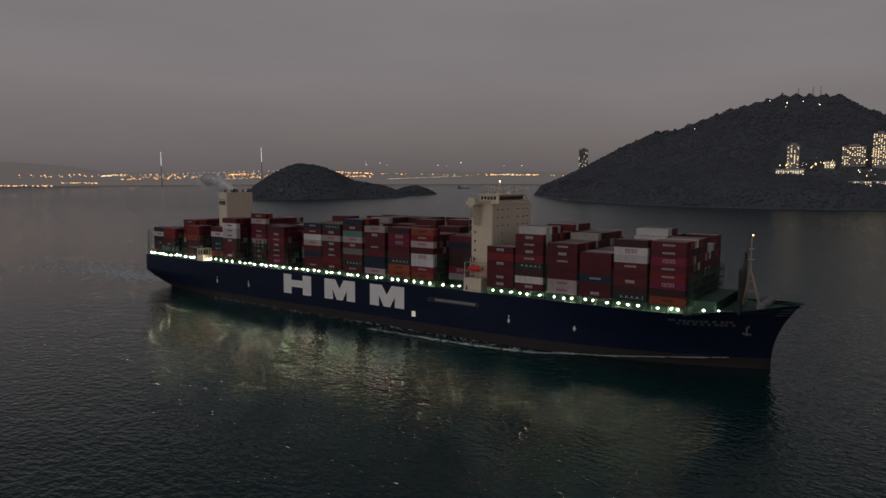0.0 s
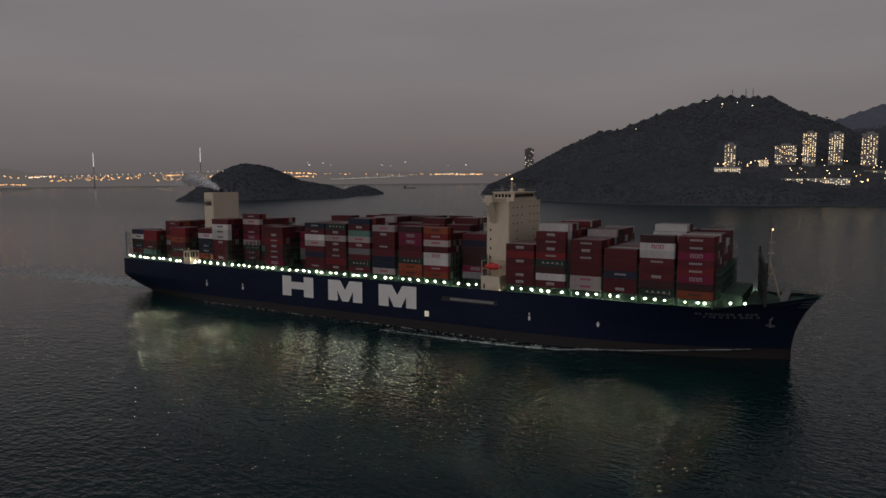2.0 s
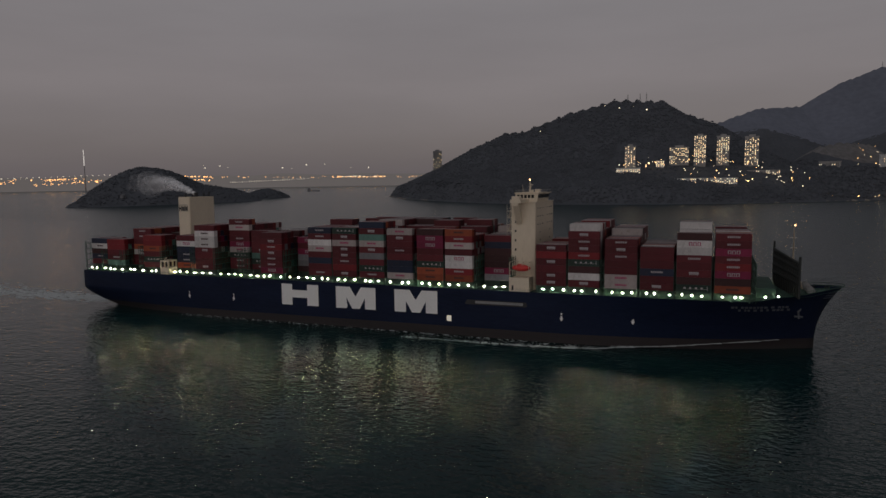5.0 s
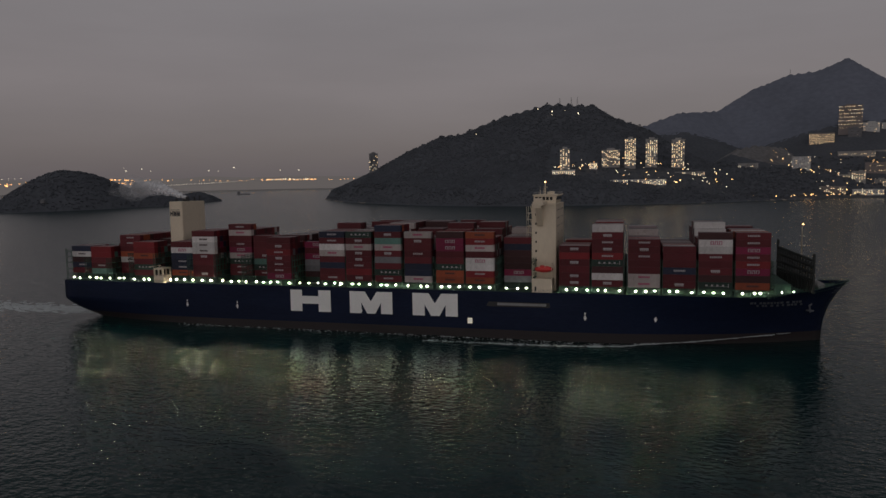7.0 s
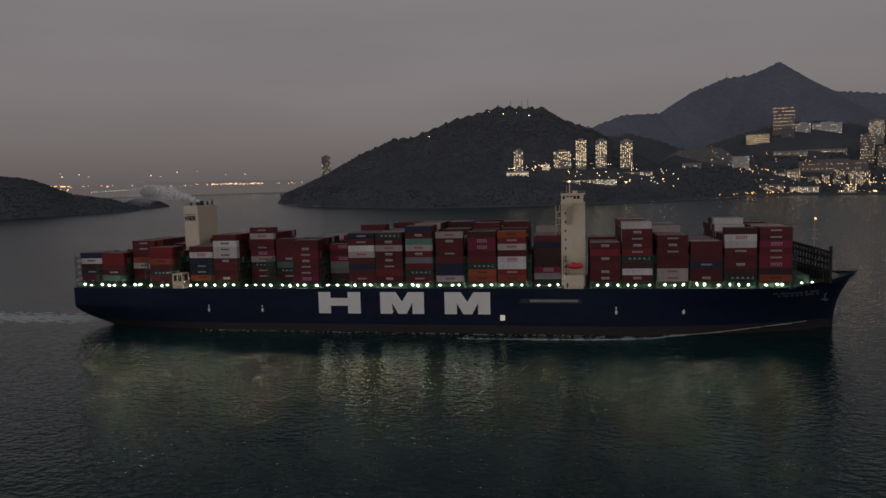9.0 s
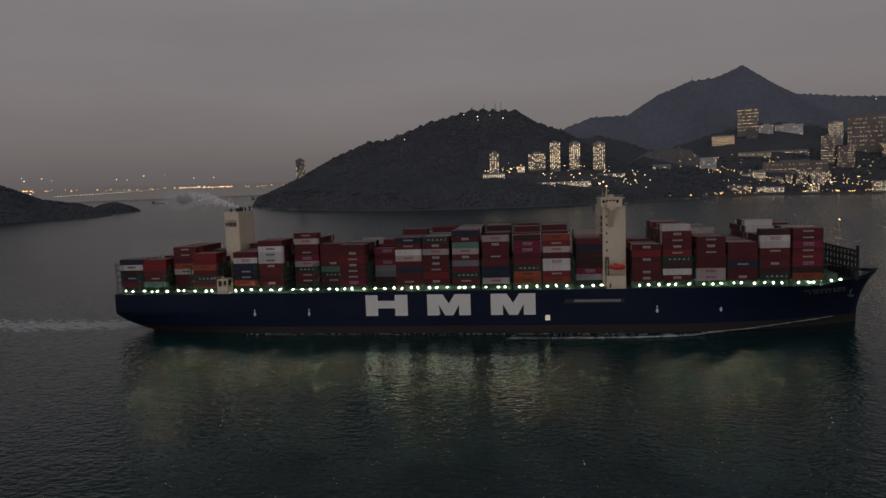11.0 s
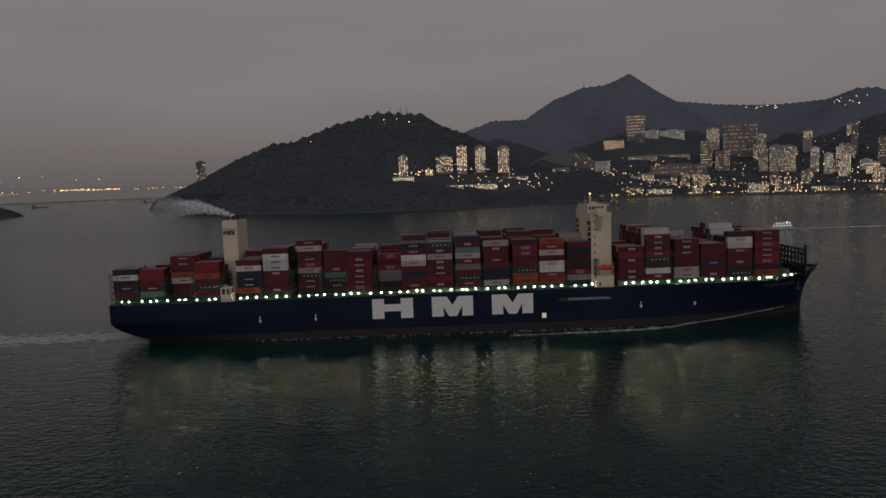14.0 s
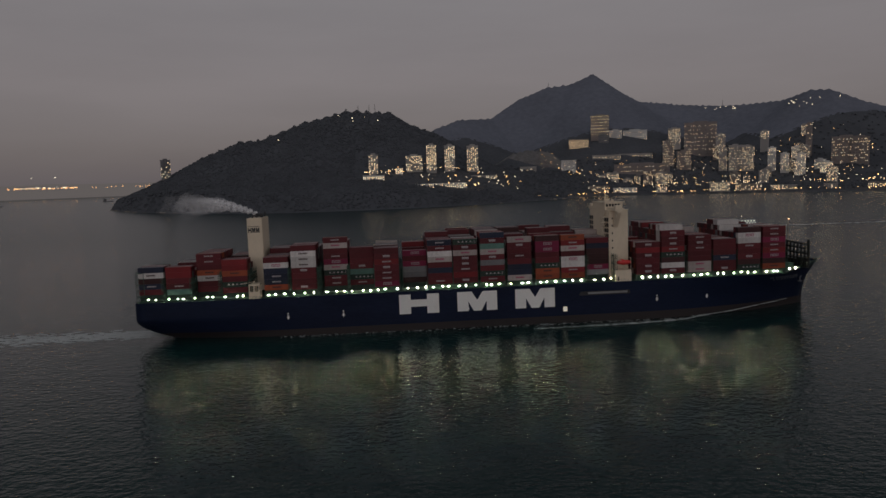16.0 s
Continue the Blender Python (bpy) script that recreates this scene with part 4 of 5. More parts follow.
def terrain(x, y):
    """Height of the main land at x, y."""
    x, y = np.asarray(x, float), np.asarray(y, float)
    h = np.full(x.shape, -9.0)
    for line, reach, power in ((RIDGE_A, 1.6, 1.4), (RIDGE_B, 1.6, 1.35), (RIDGE_C, 1.9, 1.4), (RIDGE_D, 2.6, 1.2), (RIDGE_G, 3.0, 1.1), (RIDGE_H, 2.4, 1.1), (RIDGE_E, 2.2, 1.2), (RIDGE_F, 3.0, 1.1), (RIDGE_J, 1.2, 1.2)):
        for px, py, pz in dense(line):
            w = 120 + reach * pz
            d = np.minimum(np.hypot(x - px, y - py) / w, 1.0)
            h = np.maximum(h, pz * (1 - d) ** power)
    inland = np.minimum(y - np.interp(x, SX, SY), (x + 925) * 1.0)
    k = np.clip(inland / 90.0, -0.4, 1.0)
    return np.where(k > 0, np.minimum(np.maximum(h, 8.0), 2.0 + inland * 0.75) * np.minimum(1.0, 0.35 + k), k * 30)


def grid_mesh(name, x0, x1, y0, y1, step, fn, rough, material, seed):
    xs, ys = np.arange(x0, x1 + step, step), np.arange(y0, y1 + step, step)
    gx, gy = np.meshgrid(xs, ys)
    z = fn(gx, gy)
    rs = np.random.RandomState(seed)
    n1 = rs.rand(*z.shape) - 0.5
    n2 = np.kron(rs.rand(z.shape[0] // 4 + 1, z.shape[1] // 4 + 1) - 0.5, np.ones((4, 4)))[: z.shape[0], : z.shape[1]]
    z = z + np.where(z > 4, (n1 * 0.6 + n2 * 0.5) * rough, 0)
    gx = gx + (rs.rand(*z.shape) - 0.5) * step * 0.5
    ny, nx = z.shape
    i = np.arange(ny * nx).reshape(ny, nx)
    faces = np.stack([i[:-1, :-1], i[:-1, 1:], i[1:, 1:], i[1:, :-1]], -1).reshape(-1, 4)
    me = bpy.data.meshes.new(name)
    me.from_pydata(np.stack([gx, gy, z], -1).reshape(-1, 3).tolist(), [], faces.tolist())
    me.materials.append(material)
    for p in me.polygons:
        p.use_smooth = True
    return new(name, me)


ICO = bmesh.new()
bmesh.ops.create_icosphere(ICO, subdivisions=1, radius=1.0)
ICO_V = np.array([v.co[:] for v in ICO.verts])
ICO_F = np.array([[v.index for v in f.verts] for f in ICO.faces])
ICO.free()


def crowns(name, pts, r0, r1, seed, label):
    """Many small uneven leaf clumps in one mesh."""
    rs = np.random.RandomState(seed)
    n = len(pts)
    rad = rs.uniform(r0, r1, (n, 1, 1)) * np.array([1, 1, 0.8]) * rs.uniform(0.75, 1.25, (n, 1, 3))
    v = ICO_V[None] * rad * rs.uniform(0.72, 1.2, (n, len(ICO_V), 1)) + np.asarray(pts)[:, None]
    f = ICO_F[None] + (np.arange(n) * len(ICO_V))[:, None, None]
    me = bpy.data.meshes.new(name)
    me.from_pydata(v.reshape(-1, 3).tolist(), [], f.reshape(-1, 3).tolist())
    me.materials.append(M_CROWN)
    me.polygons.foreach_set("use_smooth", [True] * len(me.polygons))
    ob = new(name, me)
    return tagged(ob, label, "woodland", kind="stuff")


def build_land():
    for x0, x1, y1 in ((-960, 1640, 2772), (1628, 2602, 2568)):
        ob = grid_mesh("hillside", x0, x1, 1080, y1, 12, terrain, 2.2, M_WOOD, 5)
        tagged(ob, "dark wooded coastal hills behind the harbour", "hill", kind="structure")
        ob = grid_mesh("mountain_ridge", x0, x1, y1 - 14, 3700, 14, terrain, 1.0, M_HAZE_RIDGE, 6)
        tagged(ob, "higher mountain ridge behind the town, distance haze painted into its colour", "hill", kind="structure")
    rs = np.random.RandomState(8)
    x = rs.uniform(-920, 440, 26000)
    y = rs.uniform(1195, 2050, 26000)
    z = terrain(x, y)
    town = (x > -130) & (x < 282) & (y > 1388) & (y < 1640) & (rs.rand(26000) < 0.8)
    ok = (z > 4) & ~town
    crowns("woodland", np.stack([x, y, z + 0.3], 1)[ok], 2.0, 4.2, 9, "dense dark evergreen trees on the hill")
    x = rs.uniform(360, 2300, 9000)
    y = rs.uniform(1300, 2560, 9000)
    z = terrain(x, y)
    ok = (z > 6) & (np.hypot((x - 537) / 210, (y - 2480) / 170) > 1) & ~((x > 640) & (y < 2740) & (rs.rand(9000) < 0.75))
    crowns("woodland", np.stack([x, y, z + 1.5], 1)[ok], 4.0, 8.0, 10, "dark trees on the slopes round the town")
    # bare cut slope above the town
    ob = grid_mesh("cut_slope", 320, 760, 2300, 2660, 10, lambda gx, gy: terrain(gx, gy) + 3.5 - 14 * np.clip(np.hypot((gx - 537) / 170, (gy - 2480) / 130) - 0.85, 0, 1) * 6, 2.0, M_BARE, 7)
    tagged(ob, "pale bare cut slope above the town", "slope", kind="structure")
    # pale rocky shore line
    bm = bmesh.new()
    for a, b in zip(SHORE, SHORE[1:]):
        n = int(math.dist(a, b) / 16)
        for i in range(n):
            t = i / n
            px, py = a[0] + (b[0] - a[0]) * t, a[1] + (b[1] - a[1]) * t + random.uniform(4, 14)
            s = random.uniform(2.5, 7)
            bmesh.ops.create_icosphere(bm, subdivisions=1, radius=1.0, matrix=Matrix.Translation((px, py, 0.3)) @ Matrix.Diagonal((s * 1.6, s, s * random.uniform(0.25, 0.5), 1)))
    tagged(part("shore_rocks", bm, M_ROCK), "pale boulders along the waterline", "rocks", kind="stuff")


build_land()


def island(name, line, label, seed, reach=1.3, skirt=58):
    pts = dense(line, 14)

    def fn(x, y):
        h = np.full(x.shape, -12.0)
        for px, py, pz in pts:
            w = skirt + reach * pz
            d = np.minimum(np.hypot(x - px, (y - py)) / w, 1.4)
            h = np.maximum(h, pz * 1.02 - (pz + 10) * d ** 1.5)
        return h
    x0, x1, y0, y1 = pts[:, 0].min() - 190, pts[:, 0].max() + 190, pts[:, 1].min() - 190, pts[:, 1].max() + 190
    ob = grid_mesh(name, x0, x1, y0, y1, 7, fn, 3.0, M_WOOD, seed)
    tagged(ob, label, "island", kind="structure")
    rs = np.random.RandomState(seed)
    x, y = rs.uniform(x0, x1, 7000), rs.uniform(y0, y1, 7000)
    z = fn(x, y)
    crowns("island_trees", np.stack([x, y, z + 0.5], 1)[z > 3], 1.8, 3.4, seed + 1, "dark trees covering the island")


island("green_island", [(-1343, 981, 16), (-1355, 1057, 41), (-1362, 1128, 73), (-1370, 1184, 100), (-1350, 1219, 96), (-1329, 1245, 82), (-1294, 1271, 61), (-1262, 1287, 51), (-1223, 1319, 42), (-1205, 1352, 36), (-1192, 1390, 16)], "wooded islet rising to a rounded peak", 21)
island("small_island", [(-1285, 1534, 11), (-1277, 1571, 24), (-1262, 1614, 31), (-1247, 1645, 21), (-1235, 1663, 8)], "low dark islet in the channel", 31, 1.3, 30)


def beacon_house(x, y, z):
    bm = bmesh.new()
    box(bm, -5, 5, -4, 4, -2, 5)
    prism(bm, [(-5.6, 5), (5.6, 5), (0, 8)], -4.4, 4.4)
    ob = part("beacon_house", bm, M_CONC[0])
    ob.location = (x, y, z)
    tagged(ob, "small white house on the islet shore", "house")


beacon_house(-1287, 1033, 22)

# ---- town ----
WIN = {}


def pane_mesh(w, h, material):
    key = (round(w, 1), round(h, 1), material.name)
    if key not in WIN:
        bm = bmesh.new()
        box(bm, -w / 2, w / 2, -0.12, 0.12, -h / 2, h / 2)
        me = bpy.data.meshes.new("window")
        bmesh.ops.recalc_face_normals(bm, faces=bm.faces)
        bm.to_mesh(me)
        bm.free()
        me.materials.append(material)
        WIN[key] = me
    return WIN[key]


trng = random.Random(77)


def tower(x, y, wide, z0, z1, tone=0, lit=0.4, warm=0.7, label="", deep=None, crown=True, bays=None, name="apartment_tower"):
    """A block of flats: stepped wall with recessed bays, roof house and window panes, some lit."""
    base = min(z0, float(terrain(np.array([x]), np.array([y]))[0])) - 3
    deep = deep or min(26.0, wide * 0.8)
    turn = math.atan2(x - 40, y + 330)
    root = new(name)
    root.matrix_basis = pose(x, y, 0, 0, 0, -math.degrees(turn))
    tagged(root, label or "concrete apartment tower with scattered lit windows", "apartment block", "town buildings")
    bm = bmesh.new()
    n = bays or max(2, int(wide / 9))
    bw = wide / n
    outline = []
    for i in range(n):
        xa = -wide / 2 + i * bw
        outline += [(xa + 0.9, -deep / 2), (xa + bw - 0.9, -deep / 2)]
        if i < n - 1:
            outline += [(xa + bw - 0.9, -deep / 2 + 2.0), (xa + bw + 0.9, -deep / 2 + 2.0)]
    outline += [(wide / 2 - 0.9, deep / 2), (-wide / 2 + 0.9, deep / 2)]
    lo = [bm.verts.new((a, b, base)) for a, b in outline]
    hi = [bm.verts.new((a, b, z1)) for a, b in outline]
    for i in range(len(lo)):
        j = (i + 1) % len(lo)
        bm.faces.new((lo[i], lo[j], hi[j], hi[i]))
    bm.faces.new(hi)
    part("wall", bm, M_CONC[tone], root)
    bm = bmesh.new()
    if crown:
        box(bm, -wide * 0.22, wide * 0.22, -deep * 0.25, deep * 0.25, z1 + 0.7, z1 + 5)
        box(bm, -wide / 2 - 0.3, wide / 2 + 0.3, -deep / 2 - 0.3, deep / 2 + 0.3, z1 - 0.4, z1 + 0.7)
    else:
        box(bm, -wide / 2 - 0.4, wide / 2 + 0.4, -deep / 2 - 0.4, deep / 2 + 0.4, z1 - 0.2, z1 + 0.8)
    part("roof", bm, M_CONC[tone], root)
    floors = max(1, int((z1 - z0) / 3.4))
    step = 1
    while (floors / step) * n * 2 > 130:
        step += 1
    for f in range(0, floors, step):
        z = z0 + 1.8 + f * 3.4
        for i in range(n):
            for s in ((-0.24, 0.24) if bw > 6 else (0.0,)):
                r = trng.random()
                m = M_DIMWIN if r > lit else (M_WARM if trng.random() < warm else M_COOL)
                if m is M_DIMWIN and trng.random() < 0.35:
                    continue
                o = new("window", pane_mesh(min(1.9, bw * 0.28), 1.45, m))
                o.parent = root
                o.location = (-wide / 2 + (i + 0.5 + s) * bw, -deep / 2 - 0.05, z)
    return root


def low_block(x, y, wide, z0, z1, tone=3, lit=0.5, label="pale low hillside villas with lights"):
    return tower(x, y, wide, z0, z1, tone, lit, 0.6, label, deep=14, crown=False, name="low_house")


# point and hill towers
tower(-711, 1765, 29, 91, 145, 0, 0.12, label="slim grey tower block at the wooded point")
tower(-72, 1432, 26, 81, 132, 2, 0.5)
tower(37, 1539, 47, 88, 130, 2, 0.45, label="broad pale apartment block with many lit flats")
tower(86, 1548, 29, 89, 158, 2, 0.6, label="tall pale apartment tower glowing with lit flats")
tower(140, 1583, 31, 86, 157, 2, 0.6, label="tall pale apartment tower glowing with lit flats")
tower(208, 1607, 34, 84, 155, 2, 0.5)
low_block(-71, 1386, 56, 66, 79, 3, 0.9, "brightly lit low white building on the slope")
low_block(-17, 1379, 56, 40, 53, 3, 0.3)
low_block(-5, 1484, 21, 82, 96, 3, 0.8)
low_block(50, 1386, 64, 36, 53, 3, 0.4)
low_block(127, 1415, 87, 36, 53, 3, 0.35)
low_block(233, 1545, 73, 42, 70, 2, 0.4)
low_block(-237, 1457, 57, 62, 69, 2, 0.5, "long low shore building with warm lights")
low_block(419, 1856, 55, 65, 92, 2, 0.1)
low_block(594, 2015, 53, 77, 111, 3, 0.05)
low_block(560, 2195, 31, 9, 44, 2, 0.5)
low_block(592, 2160, 53, -2, 25, 3, 0.5)
# tower on the mount, terraces and the town to the east
tower(911, 2690, 81, 229, 316, 1, 0.6, label="large square tower with a bright lit face", bays=9)
tower(924, 2676, 47, 101, 228, 0, 0.1, label="dark slab below the large tower")
tower(808, 2671, 88, 170, 212, 1, 0.9, 1.0, label="floodlit golden building on the slope", crown=False)
tower(988, 2704, 58, 171, 249, 3, 0.15, label="plain white concrete apartment slab on the slope")
tower(1078, 2703, 107, 185, 247, 3, 0.4, label="row of white apartment slabs", bays=8)
tower(894, 2539, 121, 94, 136, 2, 0.5, label="terraced low blocks with warm lights", crown=False)
tower(997, 2551, 196, 101, 139, 2, 0.45, label="long terrace of low flats", crown=False)
tower(986, 2366, 219, 29, 93, 1, 0.5, label="long brown estate block with many lights", bays=16)
tower(773, 2317, 123, -9, 53, 2, 0.35, label="waterfront block with cool lit stair core", crown=False)
tower(1133, 2453, 47, 68, 186, 1, 0.45)
tower(1182, 2410, 58, 65, 141, 1, 0.45)
tower(1223, 2609, 54, 178, 246, 2, 0.5)
tower(1327, 2577, 136, 148, 267, 1, 0.55, label="wide stepped estate tower with lit windows", bays=8)
tower(1373, 2482, 40, 143, 209, 2, 0.4)
tower(1294, 2298, 33, 62, 147, 2, 0.4)
tower(1327, 2264, 49, 59, 154, 2, 0.45)
tower(1360, 2230, 48, 59, 147, 2, 0.5)
tower(1422, 2166, 30, 56, 138, 3, 0.35)
tower(1444, 2116, 31, 51, 114, 3, 0.35)
tower(1483, 2078, 35, 50, 111, 3, 0.4)
tower(1544, 2440, 35, 182, 215, 2, 0.5)
tower(1663, 2318, 25, 163, 236, 1, 0.1)
tower(1703, 2147, 97, 99, 172, 1, 0.45, bays=8)
tower(1737, 2111, 60, 76, 168, 1, 0.45)
for k in range(10):
    xx = 560 + k * 100 + trng.uniform(-30, 30)
    yy = float(np.interp(xx, SX, SY)) + trng.uniform(25, 70)
    low_block(xx, yy, trng.uniform(30, 70), 8, trng.uniform(18, 34), trng.choice((2, 3, 1)), 0.45, "low waterfront buildings with lamps")


for k in range(30):
    xx = trng.uniform(700, 1800)
    yy = trng.uniform(1900, 2500)
    zz = float(terrain(np.array([xx]), np.array([yy]))[0])
    tower(xx, yy, trng.uniform(22, 44), zz + 2, zz + trng.uniform(22, 52), trng.choice((0, 1, 2, 2, 3)), trng.uniform(0.25, 0.5), 0.7)


def lamp_points(name, label, pts, size, material):
    """Distant lamps too small to tell apart, joined."""
    bm = bmesh.new()
    for p in pts:
        s = size * trng.uniform(0.6, 1.35)
        box(bm, p[0] - s, p[0] + s, p[1] - s, p[1] + s, p[2] - s * 0.8, p[2] + s * 0.8)
    tagged(part(name, bm, material), label, "street lamps", kind="stuff")


def scatter(n, x0, x1, y0, y1, lift=12.0):
    out = []
    while len(out) < n:
        x, y = trng.uniform(x0, x1), trng.uniform(y0, y1)
        z = float(terrain(np.array([x]), np.array([y]))[0])
        if 3 < z < (105 if x < 400 else 260):
            out.append((x, y, z + lift))
    return out


def along(line, n, off=(0, 0), z=9.0):
    out = []
    for k in range(n):
        t = trng.random() * (len(line) - 1)
        i = min(int(t), len(line) - 2)
        a, b, q = line[i], line[i + 1], t - i
        out.append((a[0] + (b[0] - a[0]) * q + off[0], a[1] + (b[1] - a[1]) * q + off[1], z + trng.uniform(-2, 3)))
    return out


lamp_points("street_lights", "warm street lamps along the waterfront", along(SHORE[9:], 90, (0, 22)), 0.6, M_STREET)
lamp_points("street_lights", "white lamps among the hillside houses", scatter(46, -100, 330, 1380, 1620) + scatter(190, 560, 1900, 1600, 2560), 0.7, M_STREETW)
lamp_points("street_lights", "orange lamps on the hillside roads", scatter(34, -100, 330, 1380, 1620) + scatter(190, 560, 1900, 1600, 2560), 0.7, M_STREET)
lamp_points("street_lights", "lamps on the low shore road", [(x, 1459 + trng.uniform(-3, 8), 77) for x in (-300, -292, -270, -255, -248, -232, -226, -220, -215, -208, -198)], 0.8, M_STREET)
lamp_points("ridge_lights", "few lamps near the hilltops", [(-184, 1783, 266), (-143, 1794, 259), (-103, 1786, 260), (-140, 1762, 246), (-64, 1781, 249), (-358, 1703, 193), (-497, 1641, 81)] + [(1975 + trng.uniform(-170, 150), 2698 + trng.uniform(-30, 20), trng.uniform(331, 379)) for _ in range(26)] + [(1670 + trng.uniform(-130, 100), 3016, trng.uniform(358, 373)) for _ in range(12)], 0.9, M_STREETW)


def hill_mast(x, y, z, h):
    bm = bmesh.new()
    for a in range(3):
        c, s = math.cos(a * 2.1), math.sin(a * 2.1)
        tube(bm, (2.2 * c, 2.2 * s, -6), (0.3 * c, 0.3 * s, h), 0.5, 5, 0.3)
    for k in range(1, 5):
        tube(bm, (-1.6, 0, h * k / 5), (1.6, 0, h * k / 5), 0.3, 4)
    ob = part("radio_mast", bm, M_GREY)
    ob.location = (x, y, z)
    tagged(ob, "slender steel radio mast on the hilltop", "mast", "hilltop masts")


hill_mast(-129, 1885, 291, 16)
hill_mast(-94, 1898, 289, 20)
hill_mast(-76, 1903, 289, 22)
hill_mast(811, 3277, 526, 18)
hill_mast(1681, 3099, 390, 22)

# ---- far shore across the harbour ----
CENTRE = (60.0, -312.0)


def polar(deg, dist, z):
    return (CENTRE[0] + dist * math.sin(radians(deg)), CENTRE[1] + dist * math.cos(radians(deg)), z)


def build_distance():
    """Far coast: low hills closing the water all round, haze put into a glowing grey."""
    bm = bmesh.new()
    prev = None
    for i in range(361):
        a = i * 1.0
        aa = (a + 180) % 360 - 180
        h = 82 + 8 * noise.noise((a * 0.13, 0, 0))
        if -85 < aa < 0:
            h += 38 * max(0, noise.noise((a * 0.21, 3.1, 0))) * smoothstep(-17, -28, aa) + 60 * math.exp(-((aa + 66) / 4.0) ** 2)
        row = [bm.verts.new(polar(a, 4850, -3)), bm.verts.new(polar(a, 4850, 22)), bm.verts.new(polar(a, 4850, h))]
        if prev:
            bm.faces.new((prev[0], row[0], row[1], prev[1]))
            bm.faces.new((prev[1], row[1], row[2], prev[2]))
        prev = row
    m = bpy.data.materials.new("misty_distance")
    m.use_nodes = True
    b = m.node_tree.nodes["Principled BSDF"]
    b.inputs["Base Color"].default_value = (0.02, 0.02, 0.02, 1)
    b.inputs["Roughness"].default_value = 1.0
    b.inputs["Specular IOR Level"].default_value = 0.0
    # self-glow close to the horizon sky stands in for haze over the coast
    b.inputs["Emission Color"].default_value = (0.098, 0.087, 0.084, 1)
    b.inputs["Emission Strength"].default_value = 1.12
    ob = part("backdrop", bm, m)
    tagged(ob, "grey far shore and hills across the water, haze put into their glow", "distance", kind="structure")


build_distance()


M_FAR = glow("far_sodium_lamp", (1.0, 0.50, 0.18), 2.0)
M_FARW = glow("far_white_lamp", (1.0, 0.88, 0.66), 1.4)


def far_band(name, label, a0, a1, z0, z1, n, size, material, dist=4600, spread=2.5):
    pts = []
    for k in range(n):
        t = trng.random()
        pts.append(polar(a0 + (a1 - a0) * t, dist + trng.uniform(-40, 20), z0 + (z1 - z0) * t + trng.uniform(-spread, spread)))
    lamp_points(name, label, pts, size * 1.5, material)


def even_band(name, label, a0, a1, z0, z1, n, size, material, dist=4600):
    lamp_points(name, label, [polar(a0 + (a1 - a0) * k / (n - 1), dist, z0 + (z1 - z0) * k / (n - 1) + trng.uniform(-0.6, 0.6)) for k in range(n)], size * 1.4, material)


far_band("shore_lights", "orange lights of a low coast road", -66.6, -62.8, 29, 26, 46, 0.8, M_FAR, 3000, 1.5)
far_band("shore_lights", "orange lights of a low coast road", -62.7, -60.1, 33, 31, 34, 0.9, M_FAR, 3500, 1.5)
far_band("shore_lights", "scattered far port lights", -60.3, -58.5, 60, 69, 18, 1.5, M_FARW)
far_band("shore_lights", "orange far port lights", -58.9, -52.9, 44, 54, 44, 1.4, M_FAR, 4600, 7)
far_band("shore_lights", "orange far port lights", -51.7, -47.4, 41, 56, 32, 1.3, M_FAR, 4600, 5)
even_band("bridge_lights", "row of lamps along the far bridge deck", -57.9, -46.7, 68, 96, 30, 1.1, M_FARW)
far_band("shore_lights", "bright sodium lights of the container port", -51.4, -48.8, 68, 78, 22, 1.6, M_FAR, 4600, 1.5)
far_band("shore_lights", "far lights behind the islet", -42.7, -39.4, 88, 76, 40, 1.5, M_FAR, 4600, 1.2)
far_band("shore_lights", "far lights behind the islet", -42.4, -39.4, 61, 56, 26, 1.5, M_FAR, 4600, 4)
even_band("pier_lights", "greenish row of lamps along a pier", -38.0, -31.8, 39, 57, 34, 0.9, M_FARW)
far_band("shore_lights", "bright far shore lights", -29.4, -25.3, 69, 69, 26, 1.3, M_FARW, 4600, 2.5)
far_band("shore_lights", "bright far shore lights", -29.6, -25.4, 67, 65, 34, 1.5, M_FAR, 4600, 2.5)
far_band("shore_lights", "orange lights along the far shore", -44.3, -19.9, 76, 60, 60, 1.2, M_FAR, 4600, 5)
far_band("shore_lights", "orange lights of the distant port", -65.6, -45.1, 63, 68, 110, 1.2, M_FAR, 4600, 8)
far_band("hill_lights", "few lamps on far hills", -42.1, -24.8, 140, 137, 10, 1.3, M_FARW, 4600, 14)


def far_pylon(deg, z0, z1, glow_from):
    root = new("bridge_tower")
    root.location = polar(deg, 4600, 0)
    tagged(root, "slim lit bridge tower across the harbour", "bridge tower", "far bridge towers")
    bm = bmesh.new()
    tube(bm, (0, 0, -3), (0, 0, glow_from), 3.0, 8, 1.6)
    part("pylon", bm, M_CONC[0], root)
    bm = bmesh.new()
    tube(bm, (0, 0, glow_from), (0, 0, z1), 1.6, 8, 1.2)
    part("lit_spire", bm, glow("lit_spire_glow", (1.0, 0.93, 0.86), 0.75), root, "white lit upper spire")


far_pylon(-56.00, 0, 210, 125)
far_pylon(-48.38, 0, 245, 153)


